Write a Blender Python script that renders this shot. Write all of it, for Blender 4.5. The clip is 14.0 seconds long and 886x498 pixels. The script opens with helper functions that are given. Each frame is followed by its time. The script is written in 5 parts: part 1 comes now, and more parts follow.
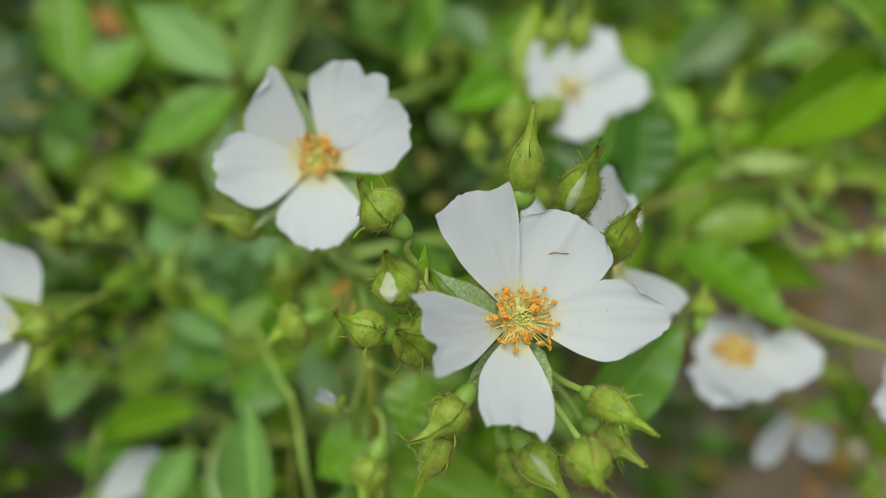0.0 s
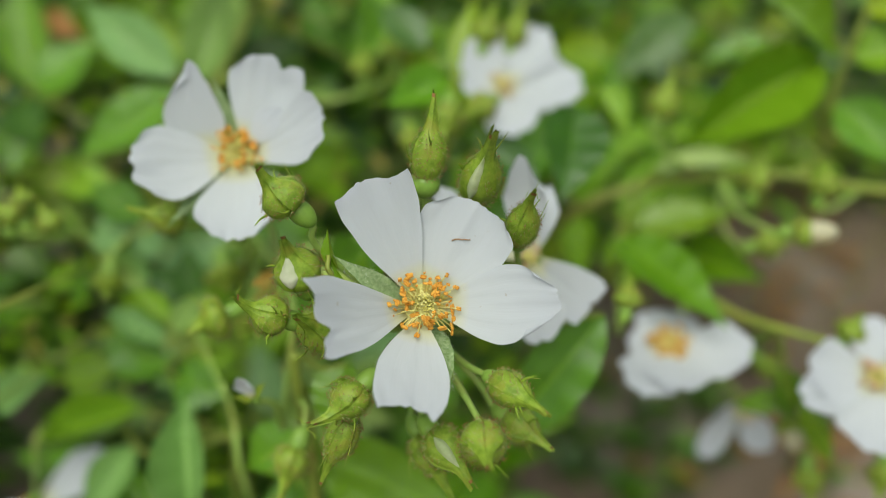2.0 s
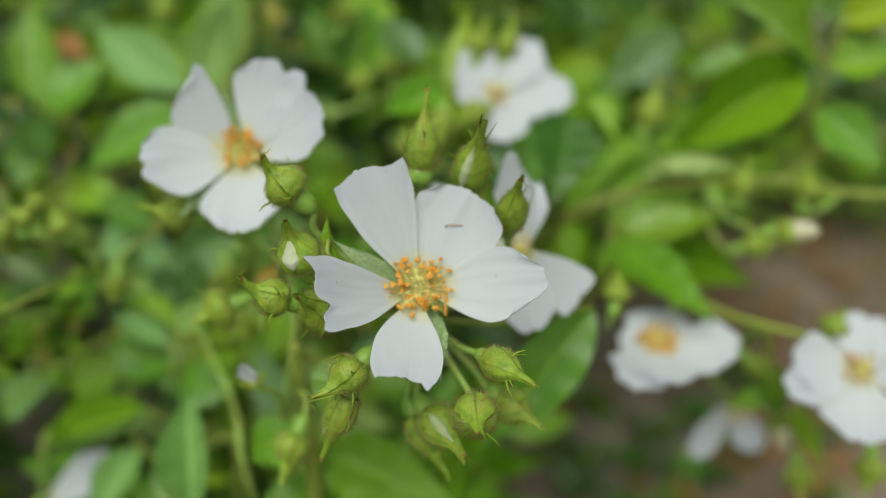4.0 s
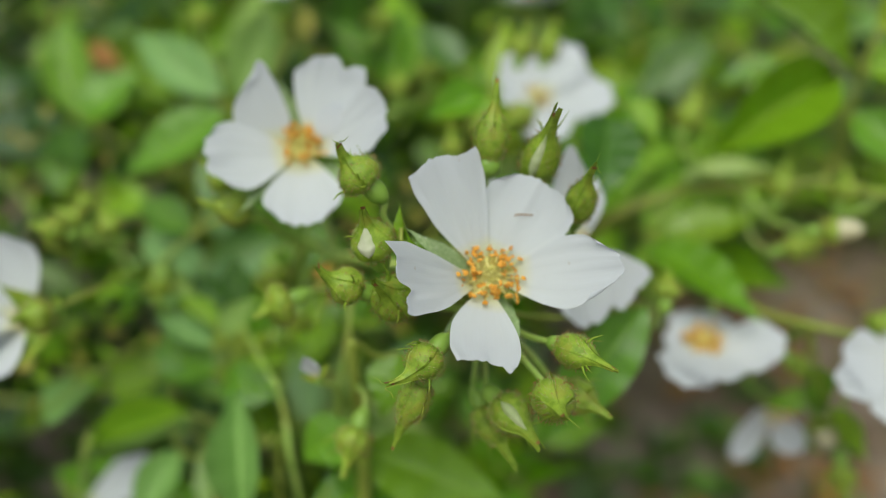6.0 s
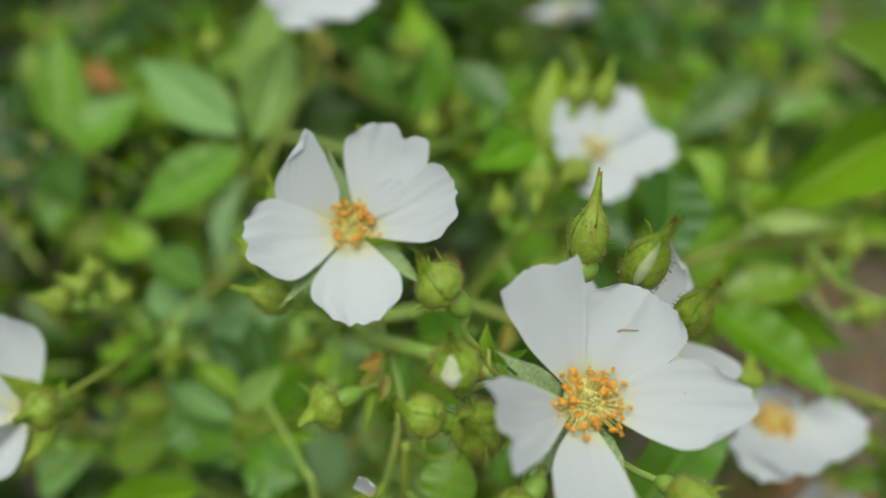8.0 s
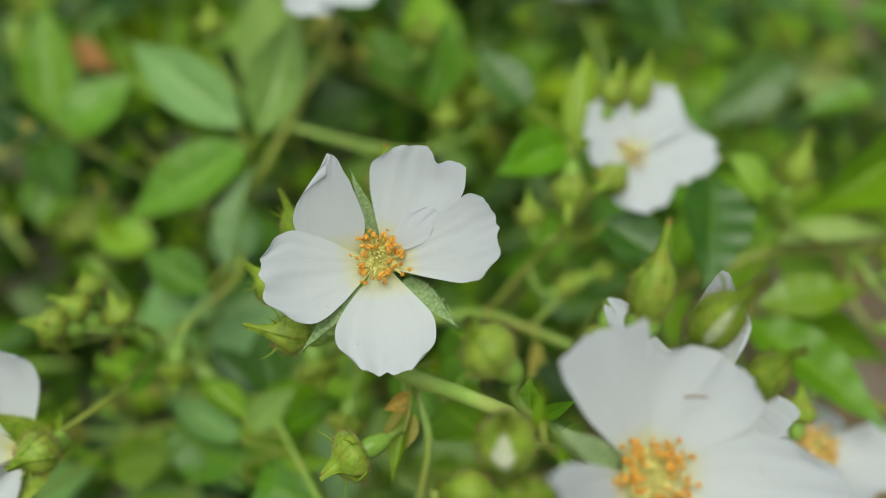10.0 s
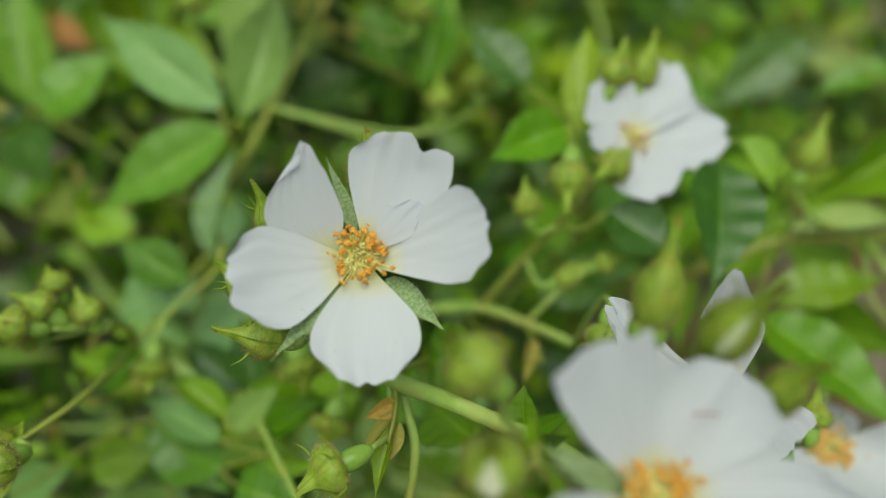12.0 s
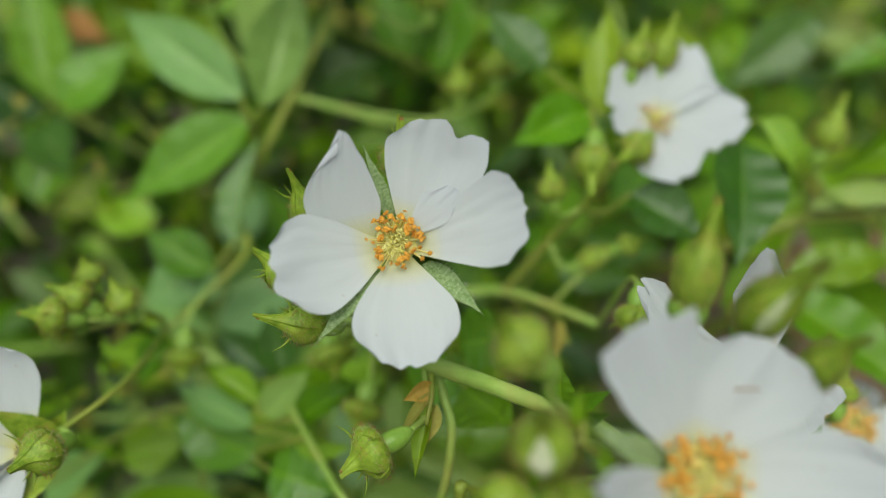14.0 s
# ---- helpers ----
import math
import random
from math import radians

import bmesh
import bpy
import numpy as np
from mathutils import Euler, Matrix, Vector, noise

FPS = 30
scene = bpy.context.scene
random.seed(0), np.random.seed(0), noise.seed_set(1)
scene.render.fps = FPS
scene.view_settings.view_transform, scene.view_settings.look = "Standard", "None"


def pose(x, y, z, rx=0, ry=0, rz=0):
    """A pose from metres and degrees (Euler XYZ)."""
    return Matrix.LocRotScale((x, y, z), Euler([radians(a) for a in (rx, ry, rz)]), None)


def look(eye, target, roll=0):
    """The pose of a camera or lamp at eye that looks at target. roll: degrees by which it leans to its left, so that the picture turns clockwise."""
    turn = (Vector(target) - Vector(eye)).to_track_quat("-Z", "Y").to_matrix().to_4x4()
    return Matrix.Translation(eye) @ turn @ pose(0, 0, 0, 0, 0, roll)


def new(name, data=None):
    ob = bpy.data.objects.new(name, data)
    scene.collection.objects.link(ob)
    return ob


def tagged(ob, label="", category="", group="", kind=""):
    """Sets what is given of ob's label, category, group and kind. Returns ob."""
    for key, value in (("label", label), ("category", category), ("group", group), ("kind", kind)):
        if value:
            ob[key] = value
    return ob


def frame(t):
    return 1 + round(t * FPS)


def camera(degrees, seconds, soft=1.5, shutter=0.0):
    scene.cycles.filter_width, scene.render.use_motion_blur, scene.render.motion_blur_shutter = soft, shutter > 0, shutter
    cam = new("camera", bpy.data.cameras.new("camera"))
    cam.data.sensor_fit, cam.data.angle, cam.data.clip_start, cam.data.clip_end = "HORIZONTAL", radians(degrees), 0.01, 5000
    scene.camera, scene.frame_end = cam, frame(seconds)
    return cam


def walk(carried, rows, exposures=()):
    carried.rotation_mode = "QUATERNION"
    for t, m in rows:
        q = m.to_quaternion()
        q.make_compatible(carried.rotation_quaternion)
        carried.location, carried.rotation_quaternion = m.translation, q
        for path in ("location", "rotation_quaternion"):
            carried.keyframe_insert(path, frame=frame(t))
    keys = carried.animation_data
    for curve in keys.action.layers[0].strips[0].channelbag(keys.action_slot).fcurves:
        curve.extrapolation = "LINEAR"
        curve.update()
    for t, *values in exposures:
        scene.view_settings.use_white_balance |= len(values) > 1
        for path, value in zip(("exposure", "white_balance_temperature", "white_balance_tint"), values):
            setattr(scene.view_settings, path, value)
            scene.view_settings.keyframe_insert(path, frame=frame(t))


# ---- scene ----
cam = camera(57.32, 14.0, 0.7)
PATH = [
    (0, (0.00212, 0.00051, 0.55251), (0.00170, 0.38447, 0.23224), 0.011),
    (0.5, (0.00198, -0.00463, 0.55235), (0.00321, 0.37963, 0.23243), 0.056),
    (1, (0.00550, -0.00461, 0.55212), (0.00911, 0.38169, 0.23469), -0.080),
    (1.5, (0.01184, -0.00543, 0.55412), (0.01615, 0.38129, 0.23722), -0.003),
    (2, (0.01649, -0.00338, 0.55114), (0.02097, 0.38388, 0.23490), 0.045),
    (4.5, (0.01791, -0.01591, 0.54848), (0.02083, 0.38661, 0.25188), -0.560),
    (5, (0.01829, -0.01617, 0.54708), (0.01982, 0.38860, 0.25356), -0.758),
    (5.5, (0.01318, -0.01695, 0.54720), (0.01685, 0.38956, 0.25609), -0.485),
    (6, (0.00481, -0.01811, 0.54559), (0.01075, 0.38932, 0.25582), -0.329),
    (6.5, (0.00412, -0.01573, 0.54615), (0.01291, 0.39235, 0.25737), -0.099),
    (7, (0.00078, -0.00707, 0.54502), (0.01229, 0.40036, 0.25542), 0.163),
    (7.5, (-0.00698, 0.00058, 0.54655), (0.00904, 0.40611, 0.25451), 0.779),
    (8, (-0.01160, 0.01081, 0.54957), (0.00771, 0.41313, 0.25332), 1.397),
    (8.2, (-0.01119, 0.01498, 0.55050), (0.00978, 0.41599, 0.25259), 1.532),
    (10.5, (-0.01965, 0.03354, 0.55179), (0.00566, 0.41401, 0.22838), 2.407),
    (11, (-0.01702, 0.03718, 0.54902), (0.00859, 0.41566, 0.22330), 2.368),
    (11.5, (-0.01612, 0.03968, 0.54750), (0.00882, 0.41682, 0.22017), 2.352),
    (12, (-0.01549, 0.04139, 0.54686), (0.00792, 0.41629, 0.21687), 2.142),
    (12.5, (-0.01366, 0.04067, 0.54479), (0.00847, 0.41433, 0.21330), 1.856),
    (13, (-0.01550, 0.04060, 0.54395), (0.00565, 0.41193, 0.20978), 1.263),
    (13.5, (-0.01980, 0.03998, 0.54659), (0.00133, 0.40971, 0.21066), 1.005),
    (14, (-0.02084, 0.03983, 0.54801), (0.00141, 0.40916, 0.21171), 0.996),
]
walk(cam, [(t, look(eye, target, roll)) for t, eye, target, roll in PATH], [(0.0, 0.10, 6680, -2.0), (6.5, 0.10, 6680, -2.0), (8.0, 0.08, 6720, -3.5), (10.5, 0.05, 6760, -4.0), (14.0, 0.02, 6760, -4.0)])
cam.data.dof.use_dof = True
cam.data.dof.focus_distance = 0.1275
cam.data.dof.aperture_fstop = 5.8

# ---- light: bright overcast sky ----
world = bpy.data.worlds.new("sky")
scene.world = world
world.use_nodes = True
sky = world.node_tree.nodes.new("ShaderNodeTexSky")
sky.sky_type, sky.sun_disc = "NISHITA", False
sky.sun_elevation, sky.sun_rotation = radians(69), radians(198)
sky.dust_density, sky.air_density, sky.ozone_density = 4.0, 1.0, 1.0
haze = world.node_tree.nodes.new("ShaderNodeHueSaturation")
haze.inputs["Saturation"].default_value = 0.5
world.node_tree.links.new(sky.outputs[0], haze.inputs["Color"])
world.node_tree.links.new(haze.outputs[0], world.node_tree.nodes["Background"].inputs[0])
world.node_tree.nodes["Background"].inputs[1].default_value = 0.096
sun = new("sun", bpy.data.lights.new("sun", "SUN"))
sun.data.energy, sun.data.angle, sun.data.color = 2.25, radians(50), (1.0, 0.98, 0.95)
sun.matrix_world = look((-0.33, -1.0, 2.74), (0, 0, 0))


# ---- materials ----
class Nodes:
    """A node material with short calls for its nodes."""

    def __init__(self, name):
        self.mat = bpy.data.materials.new(name)
        self.mat.use_nodes = True
        self.tree = self.mat.node_tree
        self.bsdf = self.tree.nodes["Principled BSDF"]
        self.out = self.tree.nodes["Material Output"]

    def put(self, socket, value):
        if isinstance(value, bpy.types.NodeSocket):
            self.tree.links.new(value, socket)
        else:
            socket.default_value = value

    def add(self, kind, out=0, **ins):
        n = self.tree.nodes.new(kind)
        for k, v in ins.items():
            self.put(n.inputs[int(k[1:])] if k[1:].isdigit() else n.inputs[k.replace("_", " ")], v)
        return n.outputs[out]

    def math(self, op, a, b=0.0):
        n = self.tree.nodes.new("ShaderNodeMath")
        n.operation = op
        self.put(n.inputs[0], a)
        self.put(n.inputs[1], b)
        return n.outputs[0]

    def mix(self, fac, a, b):
        n = self.tree.nodes.new("ShaderNodeMix")
        n.data_type = "RGBA"
        self.put(n.inputs[0], fac)
        self.put(n.inputs[6], a)
        self.put(n.inputs[7], b)
        return n.outputs[2]

    def ramp(self, fac, stops):
        n = self.tree.nodes.new("ShaderNodeValToRGB")
        e = n.color_ramp.elements
        while len(e) < len(stops):
            e.new(0.5)
        for el, (p, c) in zip(e, stops):
            el.position, el.color = p, (*c, 1) if len(c) == 3 else c
        self.put(n.inputs[0], fac)
        return n.outputs[0]

    def noise(self, scale, detail=3.0, vector=None, rough=0.55):
        n = self.tree.nodes.new("ShaderNodeTexNoise")
        n.inputs["Scale"].default_value, n.inputs["Detail"].default_value = scale, detail
        n.inputs["Roughness"].default_value = rough
        if vector is not None:
            self.put(n.inputs["Vector"], vector)
        return n.outputs[0]

    def where(self, kind="Object"):
        return self.add("ShaderNodeTexCoord", {"Generated": 0, "Normal": 1, "UV": 2, "Object": 3}[kind])

    def world_place(self):
        return self.add("ShaderNodeNewGeometry", 0)

    def bump(self, height, strength=0.3, distance=0.0005):
        n = self.tree.nodes.new("ShaderNodeBump")
        n.inputs["Strength"].default_value, n.inputs["Distance"].default_value = strength, distance
        self.put(n.inputs["Height"], height)
        self.put(self.bsdf.inputs["Normal"], n.outputs[0])
        return n.outputs[0]

    def set(self, **ins):
        for k, v in ins.items():
            self.put(self.bsdf.inputs[k.replace("_", " ")], v)
        return self

    def translucent(self, share, colour):
        t = self.add("ShaderNodeBsdfTranslucent", Color=colour)
        m = self.add("ShaderNodeMixShader", i0=share, i1=self.bsdf.outputs[0], i2=t)
        self.tree.links.new(m, self.out.inputs[0])
        return self


def rgb(r, g, b):
    return (r, g, b, 1.0)


def petal_material():
    n = Nodes("white petal")
    uv = n.add("ShaderNodeSeparateXYZ", 0, i0=n.where("UV"))
    uvy = uv.node.outputs[1]
    v = n.where("UV")
    claw = n.ramp(uvy, [(0.0, (0.72, 0.68, 0.20)), (0.10, (0.75, 0.74, 0.46)), (0.28, (0.705, 0.730, 0.755)), (1.0, (0.705, 0.730, 0.785))])
    stretched = n.tree.nodes.new("ShaderNodeMapping")
    stretched.inputs["Scale"].default_value = (26, 1.3, 1)
    n.put(stretched.inputs[0], v)
    vein = n.noise(1.0, 4.0, stretched.outputs[0])
    soft = n.noise(320, 3.0, n.world_place())
    fan = n.tree.nodes.new("ShaderNodeMapping")
    fan.inputs["Scale"].default_value = (70, 2.2, 1)
    n.put(fan.inputs[0], v)
    thin = n.ramp(n.noise(1.0, 2.0, fan.outputs[0]), [(0.56, (0, 0, 0)), (0.70, (1, 1, 1))])
    col = n.mix(n.math("MULTIPLY", n.math("SUBTRACT", vein, 0.42), 0.42), claw, rgb(0.62, 0.65, 0.67))
    col = n.mix(n.math("MULTIPLY", thin, 0.05), col, rgb(0.50, 0.50, 0.52))
    col = n.mix(n.math("MULTIPLY", soft, 0.10), col, rgb(0.72, 0.72, 0.68))
    speck = n.ramp(n.noise(700, 2.0, n.world_place()), [(0.735, (0, 0, 0)), (0.775, (1, 1, 1))])
    col = n.mix(n.math("MULTIPLY", speck, 0.30), col, rgb(0.40, 0.30, 0.16))
    n.bump(n.math("ADD", vein, n.math("MULTIPLY", soft, 0.6)), 0.17, 0.0004)
    n.set(Base_Color=col, Roughness=0.62, Specular_IOR_Level=0.25, Sheen_Weight=0.08)
    return n.translucent(0.42, col).mat


def leaf_material(name, dark, light, gloss=0.38, share=0.22):
    n = Nodes(name)
    uv = n.where("UV")
    sep = n.add("ShaderNodeSeparateXYZ", 0, i0=uv)
    x, y = sep, sep.node.outputs[1]
    across = n.math("ABSOLUTE", n.math("SUBTRACT", x, 0.5))
    rnd = n.add("ShaderNodeObjectInfo", 5)
    isl = n.add("ShaderNodeNewGeometry", 8)
    pick = n.math("FRACT", n.math("ADD", rnd, isl))
    mottled = n.noise(170, 4.0, n.world_place())
    base = n.mix(n.math("ADD", n.math("MULTIPLY", pick, 0.65), n.math("MULTIPLY", n.math("SUBTRACT", mottled, 0.35), 0.9)), rgb(*dark), rgb(*light))
    other = n.math("FRACT", n.math("MULTIPLY", n.math("ADD", pick, 0.137), 7.31))
    olive = rgb(light[0] * 1.28 + 0.010, light[1] * 0.90, light[2] * 0.6)
    glaucous = rgb(light[0] * 0.85 + 0.015, light[1] * 0.90, light[2] * 1.5 + 0.008)
    base = n.mix(n.ramp(other, [(0.0, (0.75, 0.75, 0.75)), (0.42, (0, 0, 0))]), base, olive)
    base = n.mix(n.ramp(other, [(0.66, (0, 0, 0)), (1.0, (0.75, 0.75, 0.75))]), base, glaucous)
    # side veins leave the midrib forwards
    phase = n.math("SUBTRACT", n.math("MULTIPLY", y, 11.0), n.math("MULTIPLY", across, 9.0))
    tooth = n.math("ABSOLUTE", n.math("SUBTRACT", n.math("FRACT", phase), 0.5))
    side = n.ramp(tooth, [(0.0, (1, 1, 1)), (0.09, (0, 0, 0))])
    mid = n.ramp(across, [(0.0, (1, 1, 1)), (0.022, (0.6, 0.6, 0.6)), (0.045, (0, 0, 0))])
    vein = n.math("MAXIMUM", n.math("MULTIPLY", side, 0.45), mid)
    pale = rgb(light[0] * 1.6 + 0.03, light[1] * 1.3 + 0.03, light[2] * 1.6 + 0.008)
    col = n.mix(n.math("MULTIPLY", vein, 0.55), base, pale)
    spot = n.ramp(n.noise(420, 2.0, n.world_place()), [(0.66, (0, 0, 0)), (0.74, (1, 1, 1))])
    col = n.mix(n.math("MULTIPLY", spot, 0.35), col, rgb(0.16, 0.12, 0.03))
    fine = n.noise(1500, 2.0, n.world_place())
    n.bump(n.math("SUBTRACT", n.math("MULTIPLY", fine, 0.35), vein), 0.5, 0.0004)
    rough = n.math("ADD", gloss, n.math("MULTIPLY", mottled, 0.16))
    n.set(Base_Color=col, Roughness=rough, Specular_IOR_Level=0.62)
    return n.translucent(share, n.mix(0.5, col, rgb(light[0] * 1.5, light[1] * 1.6, light[2] * 0.8))).mat


def skin_material(name, dark, light, scale=500, rough=0.5, share=0.0, blush=None, low=0.35, high=0.65):
    """A plant's skin: two tones in two sizes of mottling, and a blush."""
    n = Nodes(name)
    p = n.world_place()
    big, fine = n.noise(scale, 4.0, p), n.noise(scale * 5, 3.0, p)
    rnd = n.add("ShaderNodeObjectInfo", 5)
    f = n.ramp(n.math("ADD", n.math("MULTIPLY", big, 0.8), n.math("MULTIPLY", fine, 0.2)), [(low, (0, 0, 0)), (high, (1, 1, 1))])
    col = n.mix(f, rgb(*dark), rgb(*light))
    col = n.mix(n.math("MULTIPLY", rnd, 0.3), col, rgb(*light))
    if blush:
        b = n.ramp(n.noise(scale * 0.5, 2.0, p), [(0.52, (0, 0, 0)), (0.68, (1, 1, 1))])
        col = n.mix(n.math("MULTIPLY", b, 0.55), col, rgb(*blush))
    n.bump(fine, 0.4, 0.0002)
    n.set(Base_Color=col, Roughness=rough, Specular_IOR_Level=0.4)
    if share:
        n.translucent(share, col)
    return n.mat


def soil_material():
    n = Nodes("soil")
    p = n.world_place()
    shifted = n.tree.nodes.new("ShaderNodeMapping")
    shifted.inputs["Location"].default_value = (0.55, 0.20, 0.0)
    n.put(shifted.inputs[0], p)
    big, mid, fine = n.noise(5, 2.0, shifted.outputs[0]), n.noise(30, 5.0, p), n.noise(300, 4.0, p)
    col = n.ramp(big, [(0.34, (0.095, 0.066, 0.042)), (0.5, (0.195, 0.148, 0.108)), (0.62, (0.37, 0.305, 0.255))])
    col = n.mix(n.ramp(mid, [(0.42, (0, 0, 0)), (0.62, (0.85, 0.85, 0.85))]), col, rgb(0.145, 0.098, 0.058))
    col = n.mix(n.math("MULTIPLY", fine, 0.4), col, rgb(0.25, 0.210, 0.168))
    n.bump(n.math("ADD", mid, n.math("MULTIPLY", fine, 0.5)), 0.8, 0.01)
    return n.set(Base_Color=col, Roughness=0.95, Specular_IOR_Level=0.15).mat


PETAL = petal_material()
LEAF = leaf_material("green leaf", (0.042, 0.142, 0.003), (0.155, 0.365, 0.005), 0.26, 0.27)
YOUNG = leaf_material("young leaf", (0.130, 0.290, 0.004), (0.255, 0.46, 0.008), 0.32, 0.30)
# Lightened base colour stands in for the sky's sheen on glossy leaves.
PALE_SHEEN = leaf_material("pale sheen leaf", (0.145, 0.300, 0.060), (0.255, 0.455, 0.120), 0.30, 0.26)
# Dark leaf tone; inside the bush its darkness stands in for shade.
DEEP_SHADED = leaf_material("deep shaded leaf", (0.013, 0.054, 0.002), (0.056, 0.165, 0.005), 0.28, 0.22)
DRY = skin_material("dry leaf", (0.31, 0.275, 0.04), (0.49, 0.45, 0.11), 400, 0.7, 0.35, (0.28, 0.32, 0.05))
TAN = skin_material("withered tan leaf", (0.46, 0.27, 0.03), (0.66, 0.46, 0.11), 400, 0.6, 0.2)
RUST = skin_material("rusty leaf", (0.20, 0.085, 0.018), (0.38, 0.19, 0.045), 120, 0.7, 0.2)
SEPAL = skin_material("sepal", (0.135, 0.235, 0.014), (0.34, 0.47, 0.050), 620, 0.5, 0.14, (0.27, 0.25, 0.035))
DOWNY = skin_material("downy sepal", (0.15, 0.25, 0.07), (0.38, 0.48, 0.25), 1800, 0.85, 0.08, None, 0.36, 0.66)
HIP = skin_material("hip", (0.17, 0.31, 0.04), (0.28, 0.44, 0.075), 250, 0.38, 0.08)
STEM = skin_material("stem", (0.21, 0.35, 0.05), (0.36, 0.50, 0.12), 160, 0.45, 0.0, (0.33, 0.28, 0.07))
CANE = skin_material("old cane", (0.15, 0.20, 0.022), (0.28, 0.34, 0.055), 160, 0.5, 0.0, (0.24, 0.21, 0.05))
BROWN = skin_material("withered brown", (0.16, 0.075, 0.025), (0.36, 0.19, 0.06), 300, 0.75)
GLAND = skin_material("gland head", (0.19, 0.085, 0.022), (0.42, 0.22, 0.07), 900, 0.35)
HAIR = skin_material("hair stalk", (0.30, 0.34, 0.10), (0.42, 0.46, 0.20), 900, 0.6)
DOWN = skin_material("white down", (0.5, 0.56, 0.42), (0.66, 0.70, 0.58), 900, 0.7)
FILAMENT = skin_material("filament", (0.86, 0.74, 0.20), (0.92, 0.85, 0.42), 600, 0.55, 0.3)
ANTHER = skin_material("anther", (0.60, 0.23, 0.018), (0.92, 0.50, 0.085), 1100, 0.8, 0.2)
PISTIL = skin_material("pistil", (0.88, 0.82, 0.22), (0.94, 0.90, 0.42), 800, 0.55, 0.25)
SOIL = soil_material()
CORE = skin_material("furled petal", (0.54, 0.60, 0.35), (0.72, 0.73, 0.56), 300, 0.6, 0.3)
CREAM = skin_material("cream petal", (0.60, 0.55, 0.32), (0.74, 0.70, 0.50), 300, 0.6, 0.3)
OCHRE = skin_material("ochre anther", (0.48, 0.26, 0.05), (0.70, 0.43, 0.13), 900, 0.85)
BLANCHED = skin_material("blanched petal", (0.40, 0.50, 0.20), (0.60, 0.66, 0.40), 260, 0.55, 0.2)
FADED = skin_material("faded anther", (0.46, 0.27, 0.15), (0.66, 0.46, 0.30), 900, 0.85)


# ---- mesh builders ----
def mesh_of(name, verts, faces, mats, uv=None, slots=None):
    me = bpy.data.meshes.new(name)
    me.from_pydata([tuple(v) for v in verts], [], faces)
    for m in mats if isinstance(mats, (list, tuple)) else [mats]:
        me.materials.append(m)
    me.polygons.foreach_set("use_smooth", [True] * len(me.polygons))
    if slots is not None:
        me.polygons.foreach_set("material_index", slots)
    if uv is not None:
        layer = me.uv_layers.new(name="uv")
        idx = np.empty(len(me.loops), dtype=np.int32)
        me.loops.foreach_get("vertex_index", idx)
        layer.data.foreach_set("uv", np.array(uv, dtype=np.float32)[idx].ravel())
    me.update()
    return me


def part(name, me, parent, local=None, label=""):
    ob = new(name, me)
    ob.parent = parent
    if local is not None:
        ob.matrix_basis = local
    return tagged(ob, label) if label else ob


def thing(name, m, label, category, group="", kind=""):
    ob = new(name)
    ob.empty_display_size = 0.005
    ob.matrix_world = m
    ob.matrix_basis = m
    return tagged(ob, label, category, group, kind)


def V(p):
    return Vector(p)


def axes(base, along, normal):
    """A pose at base whose y runs along, and whose z leans to normal."""
    y = V(along).normalized()
    x = y.cross(V(normal)).normalized()
    z = x.cross(y)
    m = Matrix((x, y, z)).transposed().to_4x4()
    m.translation = base
    return m


def axes_z(base, along, hint=(0.3, 0.2, 0.9)):
    """A pose at base whose z runs along."""
    z = V(along).normalized()
    x = z.cross(V(hint))
    x = (x if x.length > 1e-3 else z.cross(V((1, 0, 0)))).normalized()
    m = Matrix((x, z.cross(x), z)).transposed().to_4x4()
    m.translation = base
    return m


def smooth_line(points, steps=6):
    """A Catmull-Rom line through the points."""
    p = [V(q) for q in points]
    p = [p[0] * 2 - p[1]] + p + [p[-1] * 2 - p[-2]]
    out = []
    for a, b, c, d in zip(p, p[1:], p[2:], p[3:]):
        for k in range(steps):
            t = k / steps
            out.append(0.5 * (2 * b + (c - a) * t + (2 * a - 5 * b + 4 * c - d) * t * t + (3 * b - a - 3 * c + d) * t * t * t))
    return out + [p[-2]]


def tube_data(line, radii, seg=8, cap=True):
    """Vertices and faces of a round tube along a line, with a radius at each point."""
    vs, fs = [], []
    n = len(line)
    side = None
    for i, c in enumerate(line):
        ahead = (line[min(i + 1, n - 1)] - line[max(i - 1, 0)]).normalized()
        if side is None:
            side = ahead.orthogonal().normalized()
        side = (side - ahead * side.dot(ahead)).normalized()
        other = ahead.cross(side)
        for k in range(seg):
            a = 2 * math.pi * k / seg
            vs.append(c + (side * math.cos(a) + other * math.sin(a)) * radii[i])
    for i in range(n - 1):
        for k in range(seg):
            a, b = i * seg + k, i * seg + (k + 1) % seg
            fs.append((a, b, b + seg, a + seg))
    if cap:
        fs.append(tuple(range(seg))[::-1])
        fs.append(tuple(range((n - 1) * seg, n * seg)))
    return vs, fs


def tube_mesh(name, points, r0, r1, mat, seg=8, steps=6, bulge=0.0):
    line = smooth_line(points, steps)
    n = len(line) - 1
    rnd = random.Random(int(abs(line[0].x * 1e5)) + n)
    radii = [(r0 + (r1 - r0) * i / n) * (1 + bulge * (rnd.random() - 0.5)) for i in range(n + 1)]
    vs, fs = tube_data(line, radii, seg)
    return mesh_of(name, vs, fs, mat)


